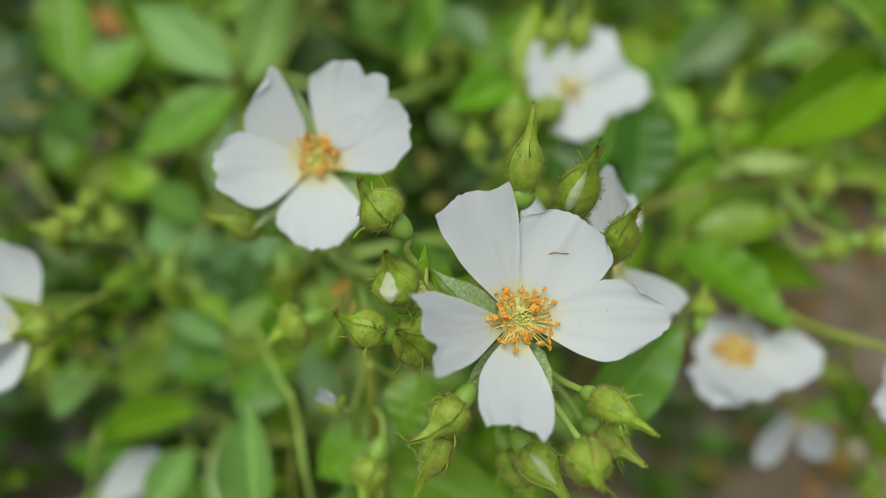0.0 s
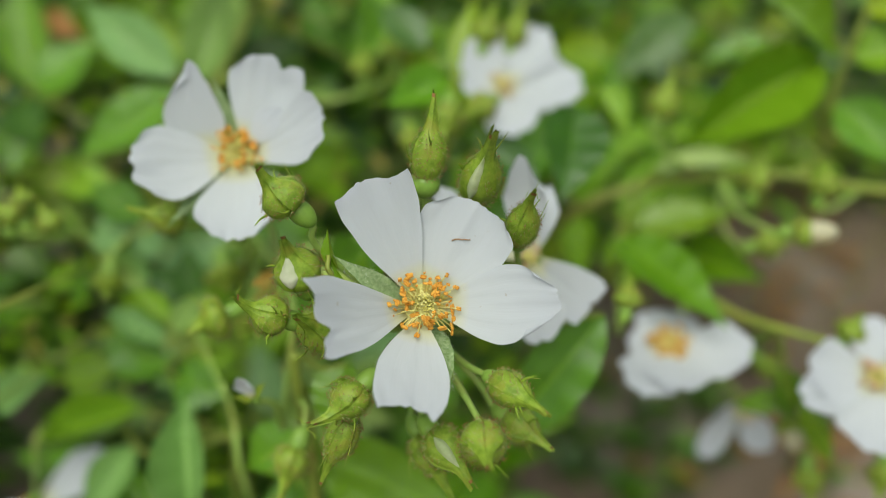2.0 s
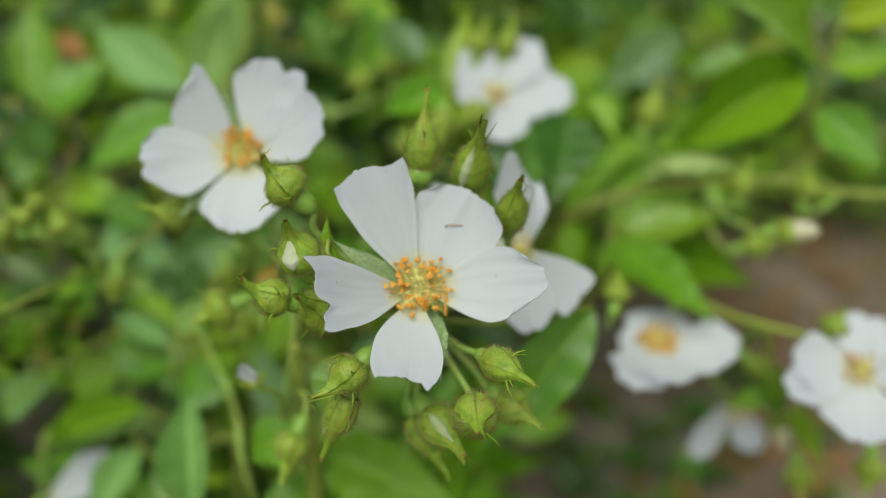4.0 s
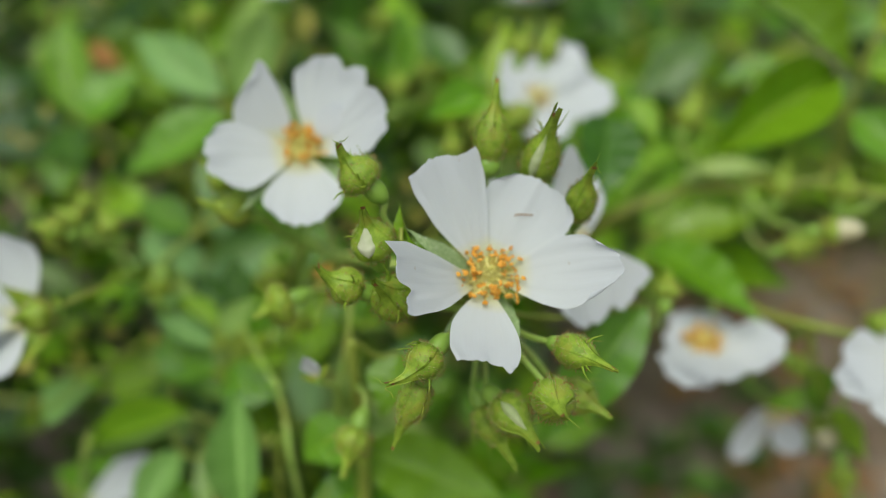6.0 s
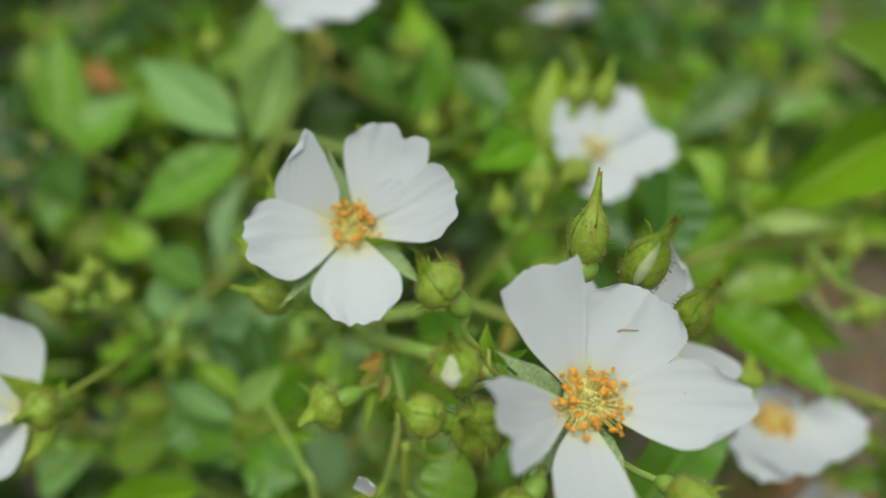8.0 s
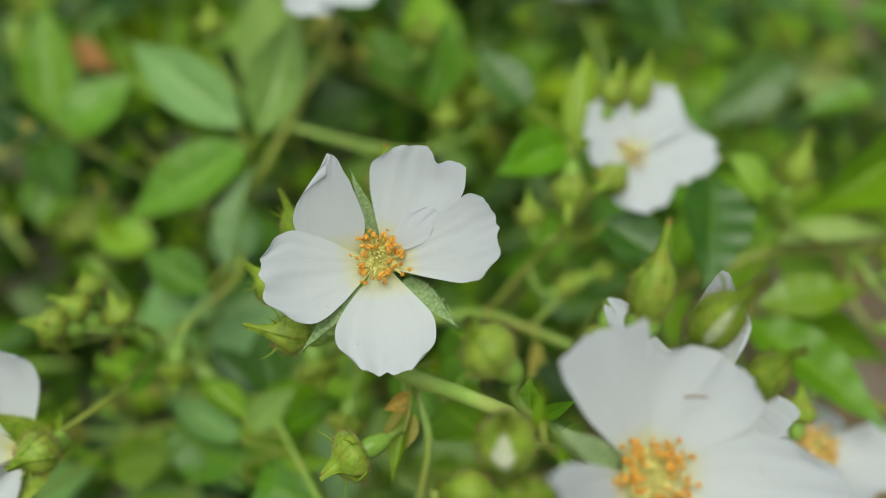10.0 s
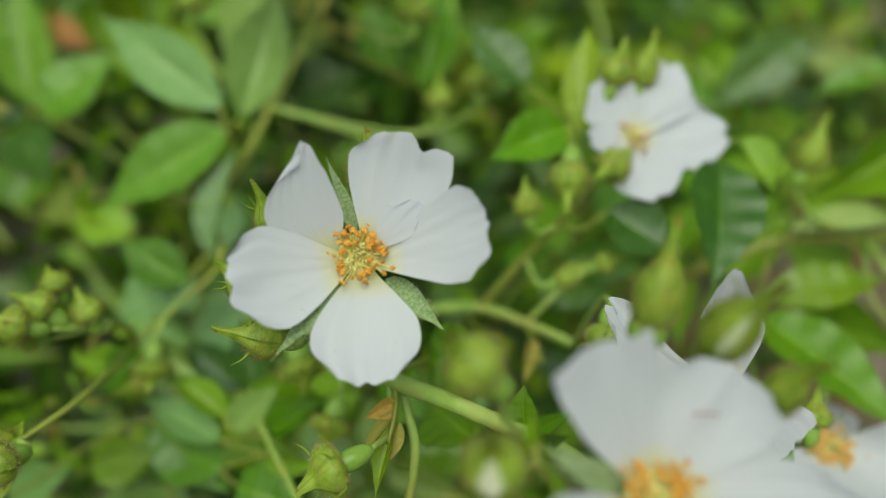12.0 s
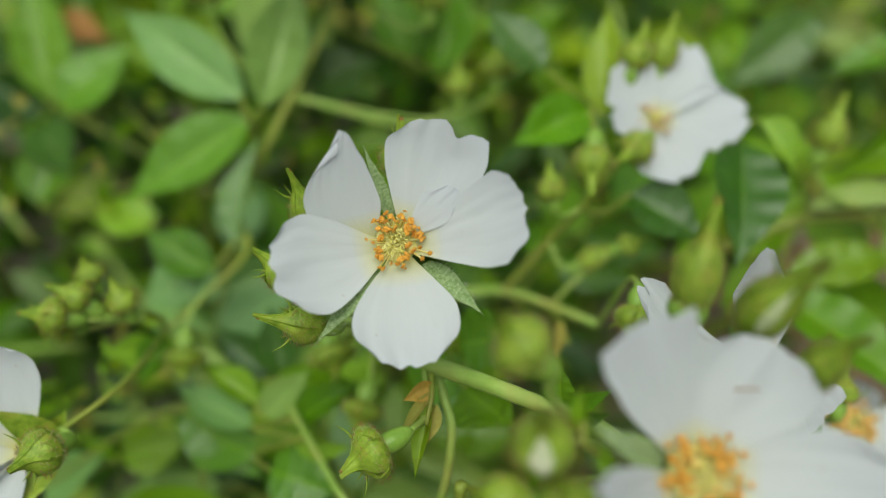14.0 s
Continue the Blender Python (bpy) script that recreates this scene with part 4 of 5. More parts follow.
rose_leaf([HUB, (0.0025, 0.1174, 0.4451), (0.0014, 0.1182, 0.4490)], [((0.0025, 0.1145, 0.4463), (0.0012, 0.1172, 0.4523), 0.0056, (-0.5, -0.8, 0.2), "green", 2)], "olive bract at the stem joint")
rose_leaf([HUB, (0.0049, 0.1138, 0.4472), (0.0077, 0.1120, 0.4530)], [((0.0024, 0.1133, 0.4465), (0.0081, 0.1111, 0.4550), 0.0030, (0.1, -0.4, 0.9), "green", 0), ((0.0023, 0.1099, 0.4472), (0.0069, 0.1077, 0.4541), 0.0032, (0.1, -0.4, 0.9), "deep", 0)], "folded young leaf at the stem joint")
rose_leaf([(0.0124, 0.1703, 0.4104), (0.0132, 0.1525, 0.4175)], [((0.0124, 0.1597, 0.4166), (0.0088, 0.1482, 0.4154), 0.0035, (0, -0.7, 0.6), "dry", 1)], "small dry bract on the stem")

# ---- flowers further back ----
NC = (-0.10, -0.55, 0.83)
C = (0.0338, 0.1879, 0.4501)
fc = flower_base(C, NC, "white rose facing aside with a pinkish middle", (0.0308, 0.1862, 0.4450))
petal(fc, C, (0.0255, 0.1950, 0.4598), 0.0132, NC, 41, sag=0.04, crown=0.28, cup=0.08, ruffle=0.06)
petal(fc, C, (0.0458, 0.2060, 0.4588), 0.0178, NC, 42, sag=0.04, cup=0.08, ruffle=0.06, crown=0.28, notch=0.06)
petal(fc, C, (0.0560, 0.1896, 0.4496), 0.0164, NC, 43, sag=0.04, cup=0.10, ruffle=0.06, crown=0.26, notch=0.05)
petal(fc, C, (0.0388, 0.1755, 0.4428), 0.0160, NC, 44, sag=0.04, cup=0.10, ruffle=0.05, crown=0.24)
petal(fc, C, (0.0232, 0.1826, 0.4530), 0.0100, NC, 45, sag=0.04, cup=0.05, ruffle=0.05, crown=0.32)
pistil(fc, C, NC, 46, 0.0007)
stamens(fc, C, NC, 20, 0.0036, 0.0026, 47, 0.0008, FADED_MESHES)
ND = (-0.05, -0.30, 0.95)
D = (0.0760, 0.1409, 0.4007)
fd = flower_base(D, ND, "white rose with a yellow-brown middle over bare soil", (0.0878, 0.1680, 0.3960), via=(0.0845, 0.1574, 0.3892))
petal(fd, D, (0.0781, 0.1541, 0.4009), 0.0170, ND, 51, sag=0.05, crown=0.15, cup=0.03, ruffle=0.02)
petal(fd, D, (0.0943, 0.1337, 0.4061), 0.0165, ND, 52, sag=0.05, crown=0.2, cup=0.03, ruffle=0.02)
petal(fd, D, (0.0742, 0.1222, 0.4048), 0.0170, ND, 53, sag=0.04, crown=0.2, cup=0.03, ruffle=0.02)
petal(fd, D, (0.0633, 0.1222, 0.4048), 0.0150, ND, 54, sag=0.04, crown=0.2, cup=0.03, ruffle=0.02)
petal(fd, D, (0.0654, 0.1412, 0.4010), 0.0110, ND, 55, sag=0.08, crown=0.2)
pistil(fd, D, ND, 56, 0.002)
stamens(fd, D, ND, 60, 0.0056, 0.0030, 57, 0.0013, OCHRE_MESHES)
NE = (-0.25, -0.55, 0.80)
E = (0.1197, 0.1242, 0.4073)
fe = flower_base(E, NE, "white rose with a reddish middle over bare soil", (0.1137, 0.1353, 0.4073))
petal(fe, E, (0.1022, 0.1227, 0.4119), 0.0155, NE, 61, sag=0.06)
petal(fe, E, (0.1269, 0.1378, 0.4125), 0.0165, NE, 62, sag=0.06)
petal(fe, E, (0.1380, 0.1266, 0.4073), 0.0165, NE, 63, sag=0.06)
petal(fe, E, (0.1145, 0.1058, 0.4023), 0.0180, NE, 64, sag=0.08)
petal(fe, E, (0.0984, 0.1159, 0.4094), 0.0110, NE, 65, sag=0.08)
pistil(fe, E, NE, 66)
stamens(fe, E, NE, 30, 0.0046, 0.003, 67, 0.0010, FADED_MESHES)
# a withering flower that droops, seen over the soil
NW = (0.0, -0.9, 0.3)
Wd = (0.1103, 0.1558, 0.3588)
fw = flower_base(Wd, NW, "drooping white rose that is losing its petals", (0.1037, 0.1424, 0.4051))
petal(fw, Wd, (0.0936, 0.1434, 0.3520), 0.0105, NW, 71, sag=0.05)
petal(fw, Wd, (0.1135, 0.1436, 0.3523), 0.0105, NW, 72, sag=0.05)
petal(fw, Wd, (0.1008, 0.1517, 0.3565), 0.0080, NW, 73, sag=0.05)
stamens(fw, Wd, NW, 26, 0.005, 0.004, 74)
# side-on flower by the bush's edge
NF = (-0.75, -0.35, 0.55)
Fl = (-0.0889, 0.1259, 0.4250)
ff = flower_base(Fl, NF, "half-open white rose with green sepals seen from its side", (-0.0830, 0.1281, 0.4262))
petal(ff, Fl, (-0.0963, 0.1339, 0.4424), 0.0183, UP, 81, sag=0.06, cup=0.2)
petal(ff, Fl, (-0.1046, 0.1258, 0.4327), 0.0200, UP, 82, sag=0.06, cup=0.2)
petal(ff, Fl, (-0.0965, 0.1146, 0.4167), 0.0108, UP, 83, sag=0.06, cup=0.2)
petal(ff, Fl, (-0.1068, 0.1246, 0.4209), 0.0166, UP, 84, sag=0.08, cup=0.2)
sepal(ff, (-0.0838, 0.1276, 0.4231), (-0.0928, 0.1257, 0.4353), 0.0058, UP, 7, 0.04, False, SEPAL)
sepal(ff, (-0.0854, 0.1291, 0.4221), (-0.0826, 0.1307, 0.4290), 0.0042, UP, 8, 0.04, False, SEPAL)
sepal(ff, (-0.0847, 0.1260, 0.4212), (-0.0901, 0.1148, 0.4185), 0.0050, UP, 9, 0.04, False, SEPAL)
open_flower((0.0500, 0.3277, 0.4304), (-0.1, 0.15, 0.95), 0.0165, 91, (0.0308, 0.1862, 0.4450), "white rose deep among the leaves", turn=20, via=(0.0466, 0.2735, 0.4320))
open_flower((-0.0365, 0.2406, 0.4785), (0.05, -0.75, 0.65), 0.0235, 92, (-0.0379, 0.2495, 0.4559), "white rose high on a slender stem", turn=0)
Hg = (-0.1028, 0.1358, 0.3402)
fh = flower_base(Hg, (-0.3, -0.1, -0.9), "white rose hanging low among the leaves", (-0.12, 0.2, 0.30))
petal(fh, Hg, (-0.0786, 0.1418, 0.3582), 0.0125, UP, 94, sag=0.05, cup=0.12, crown=0.22)
petal(fh, Hg, (-0.0892, 0.1211, 0.3382), 0.0140, UP, 95, sag=0.05, cup=0.12, crown=0.2)
petal(fh, Hg, (-0.1191, 0.1290, 0.3321), 0.0140, UP, 99, sag=0.05, cup=0.12, crown=0.2)
stamens(fh, Hg, (-0.3, -0.1, -0.9), 16, 0.0040, 0.0035, 93)
spent = flower_base((-0.0188, 0.0993, 0.4305), (-0.3, -0.5, 0.8), "spent rose with a single small white petal", (-0.0165, 0.1073, 0.4120), hip=0.0019)
petal(spent, (-0.0187, 0.0991, 0.4311), (-0.0204, 0.0983, 0.4372), 0.0042, (-0.3, -0.6, 0.7), 96, sag=0.05, cup=0.15, crown=0.3, ruffle=0.1)
sepal(spent, (-0.0186, 0.0994, 0.4307), (-0.0161, 0.0994, 0.4353), 0.0018, UP, 97, 0.05, False, SEPAL)
sepal(spent, (-0.0190, 0.0991, 0.4304), (-0.0218, 0.0975, 0.4331), 0.0018, UP, 98, 0.05, False, SEPAL)

# buds further back
rose_bud((0.1052, 0.1538, 0.4273), (0.1140, 0.1501, 0.4303), 0.0066, (0.0979, 0.1900, 0.4196), "bursting", "opening rose bud with cream petals", 0)
rose_bud((0.1064, 0.1719, 0.4083), (0.1178, 0.1704, 0.4131), 0.0070, (0.0979, 0.1900, 0.4196), "closed", "small yellow-green rose bud", 31)
rose_bud((0.1058, 0.1827, 0.4197), (0.1085, 0.1886, 0.4313), 0.0072, (0.0979, 0.1900, 0.4196), "closed", "small yellow-green rose bud", 62)
rose_bud((0.1247, 0.1820, 0.4189), (0.1264, 0.1865, 0.4285), 0.0080, (0.1370, 0.1828, 0.4201), "closed", "small yellow-green rose bud", 93)
rose_bud((0.1154, 0.1417, 0.3700), (0.1160, 0.1338, 0.3660), 0.0075, (0.1037, 0.1424, 0.4051), "bursting", "opening rose bud with cream petals", 124)
rose_bud((0.1178, 0.1290, 0.3645), (0.1171, 0.1207, 0.3582), 0.0070, (0.1137, 0.1353, 0.4073), "closed", "yellow-green rose bud over the soil", 155)
rose_bud((0.1173, 0.1361, 0.4084), (0.1200, 0.1384, 0.4149), 0.0070, (0.1137, 0.1353, 0.4073), "closed", "yellow-green rose bud over the soil", 186)
rose_bud((0.1329, 0.1232, 0.3737), (0.1304, 0.1156, 0.3683), 0.0075, (0.1137, 0.1353, 0.4073), "closed", "yellow-green rose bud over the soil", 217)
rose_bud((0.1053, 0.1488, 0.3867), (0.1146, 0.1426, 0.3816), 0.0060, (0.1037, 0.1424, 0.4051), "closed", "yellow-green rose bud over the soil", 248)
rose_bud((0.0592, 0.1292, 0.4258), (0.0604, 0.1341, 0.4315), 0.0060, (0.0734, 0.1856, 0.3912), "closed", "small yellow-green rose bud", 279)
rose_bud((0.0197, 0.1809, 0.4472), (0.0177, 0.1707, 0.4416), 0.0078, (0.0233, 0.1780, 0.4442), "closed", "yellow-green rose bud under a white flower", 310)
rose_bud((0.0299, 0.1813, 0.4484), (0.0239, 0.1747, 0.4481), 0.0070, (0.0308, 0.1862, 0.4450), "closed", "yellow-green rose bud under a white flower", 341)
rose_bud((0.0294, 0.1956, 0.4585), (0.0326, 0.2009, 0.4678), 0.0066, (0.0308, 0.1862, 0.4450), "closed", "upright yellow-green rose bud above a white flower", 372)
rose_bud((0.0370, 0.2006, 0.4557), (0.0413, 0.2069, 0.4663), 0.0060, (0.0308, 0.1862, 0.4450), "closed", "upright yellow-green rose bud above a white flower", 403)
rose_bud((0.0786, 0.1946, 0.4367), (0.0832, 0.2003, 0.4495), 0.0078, (0.0979, 0.1900, 0.4196), "closed", "yellow-green rose bud above the leaves", 434)
rose_bud((0.0107, 0.1745, 0.4393), (0.0092, 0.1785, 0.4468), 0.0056, (0.0178, 0.1773, 0.4339), "closed", "small yellow-green rose bud", 465)
rose_bud((0.0275, 0.1726, 0.4263), (0.0326, 0.1726, 0.4297), 0.0050, (0.0124, 0.1703, 0.4104), "closed", "small yellow-green rose bud on the branching stem", 496)
rose_bud((0.0189, 0.1734, 0.4205), (0.0299, 0.1755, 0.4267), 0.0048, (0.0120, 0.1782, 0.4239), "closed", "small yellow-green rose bud on the branching stem", 527)
rose_bud((0.0209, 0.1404, 0.4407), (0.0188, 0.1338, 0.4361), 0.0070, (0.0218, 0.1614, 0.4131), "closed", "yellow-green rose bud behind the main flower", 558)
rose_bud((-0.0863, 0.1483, 0.4339), (-0.0929, 0.1459, 0.4383), 0.0068, (-0.0749, 0.1568, 0.4261), "closed", "tiny yellow bud in a dense cluster", 10)
rose_bud((-0.0834, 0.1520, 0.4337), (-0.0890, 0.1524, 0.4396), 0.0066, (-0.0749, 0.1568, 0.4261), "closed", "tiny yellow bud in a dense cluster", 60)
rose_bud((-0.0829, 0.1572, 0.4350), (-0.0843, 0.1584, 0.4406), 0.0054, (-0.0749, 0.1568, 0.4261), "closed", "tiny yellow bud in a dense cluster", 110)
rose_bud((-0.0773, 0.1547, 0.4295), (-0.0793, 0.1559, 0.4367), 0.0062, (-0.0749, 0.1568, 0.4261), "closed", "tiny yellow bud in a dense cluster", 160)
rose_bud((-0.0870, 0.1508, 0.4276), (-0.0923, 0.1486, 0.4293), 0.0046, (-0.0749, 0.1568, 0.4261), "closed", "tiny yellow bud in a dense cluster", 200)
stem([(-0.0749, 0.1568, 0.4261), (-0.0757, 0.1654, 0.4146), (-0.0780, 0.1707, 0.4044)], 0.0006, 0.0008, "slender olive green rose stem")
rose_bud((-0.0716, 0.1623, 0.4075), (-0.0716, 0.1561, 0.4034), 0.0080, (-0.0686, 0.1794, 0.4090), "closed", "yellow-green rose bud on the side stem", 744)
rose_bud((-0.0377, 0.1544, 0.4161), (-0.0357, 0.1484, 0.4124), 0.0090, (-0.0290, 0.1538, 0.4236), "closed", "yellow-green rose bud among the leaves", 775)
rose_bud((-0.0305, 0.1451, 0.4091), (-0.0326, 0.1393, 0.4054), 0.0080, (-0.0290, 0.1538, 0.4236), "closed", "yellow-green rose bud among the leaves", 806)
rose_bud((-0.0818, 0.1221, 0.4295), (-0.0857, 0.1148, 0.4345), 0.0072, (-0.0830, 0.1281, 0.4262), "closed", "hairy green rose bud below a white flower", 837)
rose_bud((0.0046, 0.2300, 0.4369), (0.0044, 0.2342, 0.4462), 0.0085, (-0.0503, 0.2265, 0.4335), "closed", "small yellow-green rose bud in the shade", 868)
rose_bud((-0.0059, 0.2275, 0.4332), (-0.0067, 0.2308, 0.4414), 0.0075, (-0.0503, 0.2265, 0.4335), "closed", "small yellow-green rose bud in the shade", 899)
rose_bud((-0.0132, 0.2473, 0.4476), (-0.0117, 0.2524, 0.4565), 0.0085, (-0.0379, 0.2495, 0.4559), "closed", "small yellow-green rose bud in the shade", 930)
rose_bud((-0.0743, 0.2563, 0.4460), (-0.0742, 0.2607, 0.4554), 0.0080, (-0.0503, 0.2265, 0.4335), "closed", "small yellow-green rose bud in the shade", 961)

# ---- leaves that can be told apart ----
def sprig(to, leaflets, label):
    """A leaf whose stalk runs from a stem past the feet of its leaflets."""
    feet = [V(s[0]) for s in leaflets]
    return rose_leaf([to, *feet] if len(feet) > 1 else [to, V(to).lerp(feet[0], 0.5) + V((0, 0, -0.003)), feet[0]], leaflets, label)


GREEN = "glossy green serrated rose leaf with parallel veins"
BRIGHT = "bright yellow-green young rose leaf"
sprig((0.1303, 0.1986, 0.4214), [((0.1255, 0.2075, 0.4473), (0.0864, 0.1995, 0.4238), 0.0225, (0.1, -0.5, 0.86), "young", 1, -14, 2.0)], "bright yellow-green folded rose leaf beside the stem")
sprig((0.1337, 0.2074, 0.4506), [((0.1016, 0.2190, 0.4664), (0.1288, 0.2001, 0.4507), 0.0200, (0.1, -0.6, 0.8), "green", 1, 0, 1.4), ((0.1335, 0.2041, 0.4494), (0.1506, 0.1997, 0.4536), 0.0170, (0.2, -0.5, 0.8), "young", 3), ((0.1361, 0.2113, 0.4594), (0.1541, 0.2090, 0.4666), 0.016, (0.2, -0.5, 0.8), "young", 1)], BRIGHT)
sprig((0.1303, 0.1986, 0.4214), [((0.1311, 0.2005, 0.4376), (0.1450, 0.1801, 0.4300), 0.0165, (-0.2, -0.7, 0.7), "green", 0)], GREEN)
sprig((0.0774, 0.1937, 0.4143), [((0.0667, 0.1711, 0.4121), (0.0879, 0.1360, 0.4148), 0.0170, (0.25, -0.62, 0.75), "green", 0), ((0.0736, 0.1800, 0.4091), (0.1024, 0.1806, 0.4168), 0.0130, (0, -0.4, 0.9), "green", 2)], "glossy green serrated rose leaf over bare soil")
sprig((0.0774, 0.1937, 0.4143), [((0.0794, 0.1910, 0.4209), (0.1124, 0.1892, 0.4253), 0.0090, (0, -0.1, 1), "pale", 1)], "pale green rose leaf seen edge-on along the stem")
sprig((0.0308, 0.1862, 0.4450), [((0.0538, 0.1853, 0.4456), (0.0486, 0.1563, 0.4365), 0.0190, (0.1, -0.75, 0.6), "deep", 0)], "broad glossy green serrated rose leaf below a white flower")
sprig((0.0308, 0.1862, 0.4450), [((0.0614, 0.1951, 0.4451), (0.0685, 0.1846, 0.4368), 0.0090, (0.3, -0.6, 0.6), "young", 1)], "olive young rose leaf in shade")
# This leaf's shade is put into its colour by the dark leaf kind.
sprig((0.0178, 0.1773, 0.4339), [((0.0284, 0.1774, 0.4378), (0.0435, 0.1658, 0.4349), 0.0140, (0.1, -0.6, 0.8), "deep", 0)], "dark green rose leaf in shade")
sprig((0.0233, 0.1780, 0.4442), [((0.0211, 0.1949, 0.4481), (0.0023, 0.1873, 0.4442), 0.0130, (-0.1, -0.6, 0.8), "green", 3), ((0.0245, 0.1948, 0.4467), (0.0268, 0.2157, 0.4646), 0.0105, (-0.35, -0.65, 0.65), "young", 0), ((0.0138, 0.2139, 0.4479), (0.0002, 0.2252, 0.4598), 0.013, (0.1, -0.6, 0.8), "deep", 2)], GREEN)
sprig((0.0146, 0.1041, 0.4438), [((0.0535, 0.1262, 0.4266), (0.0270, 0.1030, 0.4022), 0.0168, (0.2, -0.6, 0.75), "green", 2)], "broad green rose leaf behind the main flower")
sprig((-0.0128, 0.1125, 0.4292), [((-0.0026, 0.1144, 0.4237), (-0.0076, 0.1022, 0.4169), 0.0120, (-0.3, -0.7, 0.6), "green", 2)], GREEN)
# towards the back
sprig((-0.0393, 0.1373, 0.3700), [((-0.0650, 0.1428, 0.3758), (-0.1009, 0.1434, 0.3618), 0.0128, (-0.1, -0.55, 0.83), "young", 1, 8, 1.5)], "pale shining rose leaf low in the bush")
sprig((-0.0596, 0.2178, 0.4199), [((-0.0624, 0.2237, 0.4355), (-0.0975, 0.2468, 0.4502), 0.0175, (0.0, -0.72, 0.68), "pale", 0), ((-0.0608, 0.2179, 0.4321), (-0.0931, 0.2027, 0.4186), 0.0180, (0.0, -0.6, 0.8), "green", 0), ((-0.0577, 0.2254, 0.4317), (-0.0478, 0.2518, 0.4563), 0.0170, (0.1, -0.7, 0.7), "pale", 3)], "pale green rose leaf of several leaflets on a slender stem")
# Shade painted in here too: the leaflet takes the dark leaf kind.
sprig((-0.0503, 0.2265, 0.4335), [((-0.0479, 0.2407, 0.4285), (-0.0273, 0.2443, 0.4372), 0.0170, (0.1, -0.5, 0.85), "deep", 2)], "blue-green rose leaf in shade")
sprig((-0.0603, 0.1921, 0.4119), [((-0.0636, 0.1946, 0.4115), (-0.0580, 0.2159, 0.4300), 0.0110, (-0.6, -0.5, 0.6), "green", 1), ((-0.0694, 0.1883, 0.4069), (-0.0874, 0.1964, 0.4148), 0.013, (0, -0.5, 0.8), "green", 0)], "folded green rose leaf along the stem")
sprig((-0.0880, 0.2448, 0.3940), [((-0.1271, 0.2607, 0.4093), (-0.1063, 0.2706, 0.4281), 0.0190, (0, -0.6, 0.8), "green", 2), ((-0.1324, 0.2678, 0.4079), (-0.1394, 0.2975, 0.4412), 0.0200, (0.1, -0.6, 0.8), "green", 0), ((-0.1332, 0.2580, 0.4058), (-0.1202, 0.2380, 0.3991), 0.018, (0, -0.5, 0.85), "deep", 3)], GREEN)
sprig((-0.0408, 0.2398, 0.4478), [((-0.0116, 0.2467, 0.4289), (-0.0034, 0.2646, 0.4497), 0.0170, (0.1, -0.7, 0.7), "green", 3), ((-0.0180, 0.2527, 0.4291), (-0.0278, 0.2683, 0.4461), 0.016, (0, -0.6, 0.8), "green", 0)], GREEN)
sprig((-0.0880, 0.2448, 0.3940), [((-0.1332, 0.2911, 0.4253), (-0.1153, 0.2826, 0.4229), 0.0120, (0, -0.5, 0.85), "rust", 2)], "withered rust-brown rose leaf")
sprig((0.1312, 0.2041, 0.4358), [((0.1061, 0.2649, 0.4366), (0.0766, 0.2483, 0.4218), 0.0190, (0.1, -0.55, 0.8), "deep", 2), ((0.1290, 0.2518, 0.4325), (0.1056, 0.2483, 0.4268), 0.0120, (0.0, -0.3, 0.9), "green", 0)], "soft green rose leaf deep in the bush")
sprig((0.1037, 0.1424, 0.4051), [((0.1114, 0.1389, 0.3833), (0.0972, 0.1396, 0.3773), 0.0075, (0, -0.6, 0.8), "green", 2), ((0.1060, 0.1402, 0.3918), (0.1136, 0.1348, 0.3776), 0.0110, (0.2, -0.6, 0.8), "green", 0), ((0.1136, 0.1367, 0.3802), (0.1230, 0.1275, 0.3675), 0.0080, (0.1, -0.6, 0.8), "young", 3)], "olive green rose leaf hanging over the soil")
# leaves that fill the bush between the slender stems
sprig((-0.0603, 0.1921, 0.4119), [((-0.0710, 0.1948, 0.4051), (-0.0918, 0.1878, 0.3957), 0.0150, (0, -0.5, 0.87), "pale", 2)], "grey-green rose leaf beside a slender stem")
sprig((-0.0880, 0.2448, 0.3940), [((-0.1312, 0.2353, 0.3923), (-0.1261, 0.2538, 0.4076), 0.0180, (0, -0.6, 0.8), "green", 0), ((-0.0938, 0.2256, 0.3930), (-0.1160, 0.2286, 0.3949), 0.0140, (0.1, -0.5, 0.86), "young", 2)], "green rose leaf of broad leaflets in the bush")
# narrow leaflets crossing low in the bush
sprig((-0.0513, 0.1597, 0.3984), [((-0.0558, 0.1546, 0.3969), (-0.0690, 0.1631, 0.4026), 0.0080, (0.3, -0.7, 0.6), "young", 1, 25), ((-0.0541, 0.1517, 0.3967), (-0.0425, 0.1566, 0.4061), 0.0085, (-0.2, -0.6, 0.8), "pale", 3), ((-0.0462, 0.1494, 0.3976), (-0.0310, 0.1520, 0.4078), 0.0080, (0.2, -0.5, 0.8), "green", 1, -20), ((-0.0571, 0.1513, 0.3930), (-0.0761, 0.1613, 0.3969), 0.0090, (0, -0.4, 0.9), "pale", 1), ((-0.0471, 0.1458, 0.3965), (-0.0332, 0.1413, 0.3985), 0.0085, (0.1, -0.8, 0.6), "young", 3, 30)], "bright yellow-green rose leaf of narrow leaflets low in the bush")
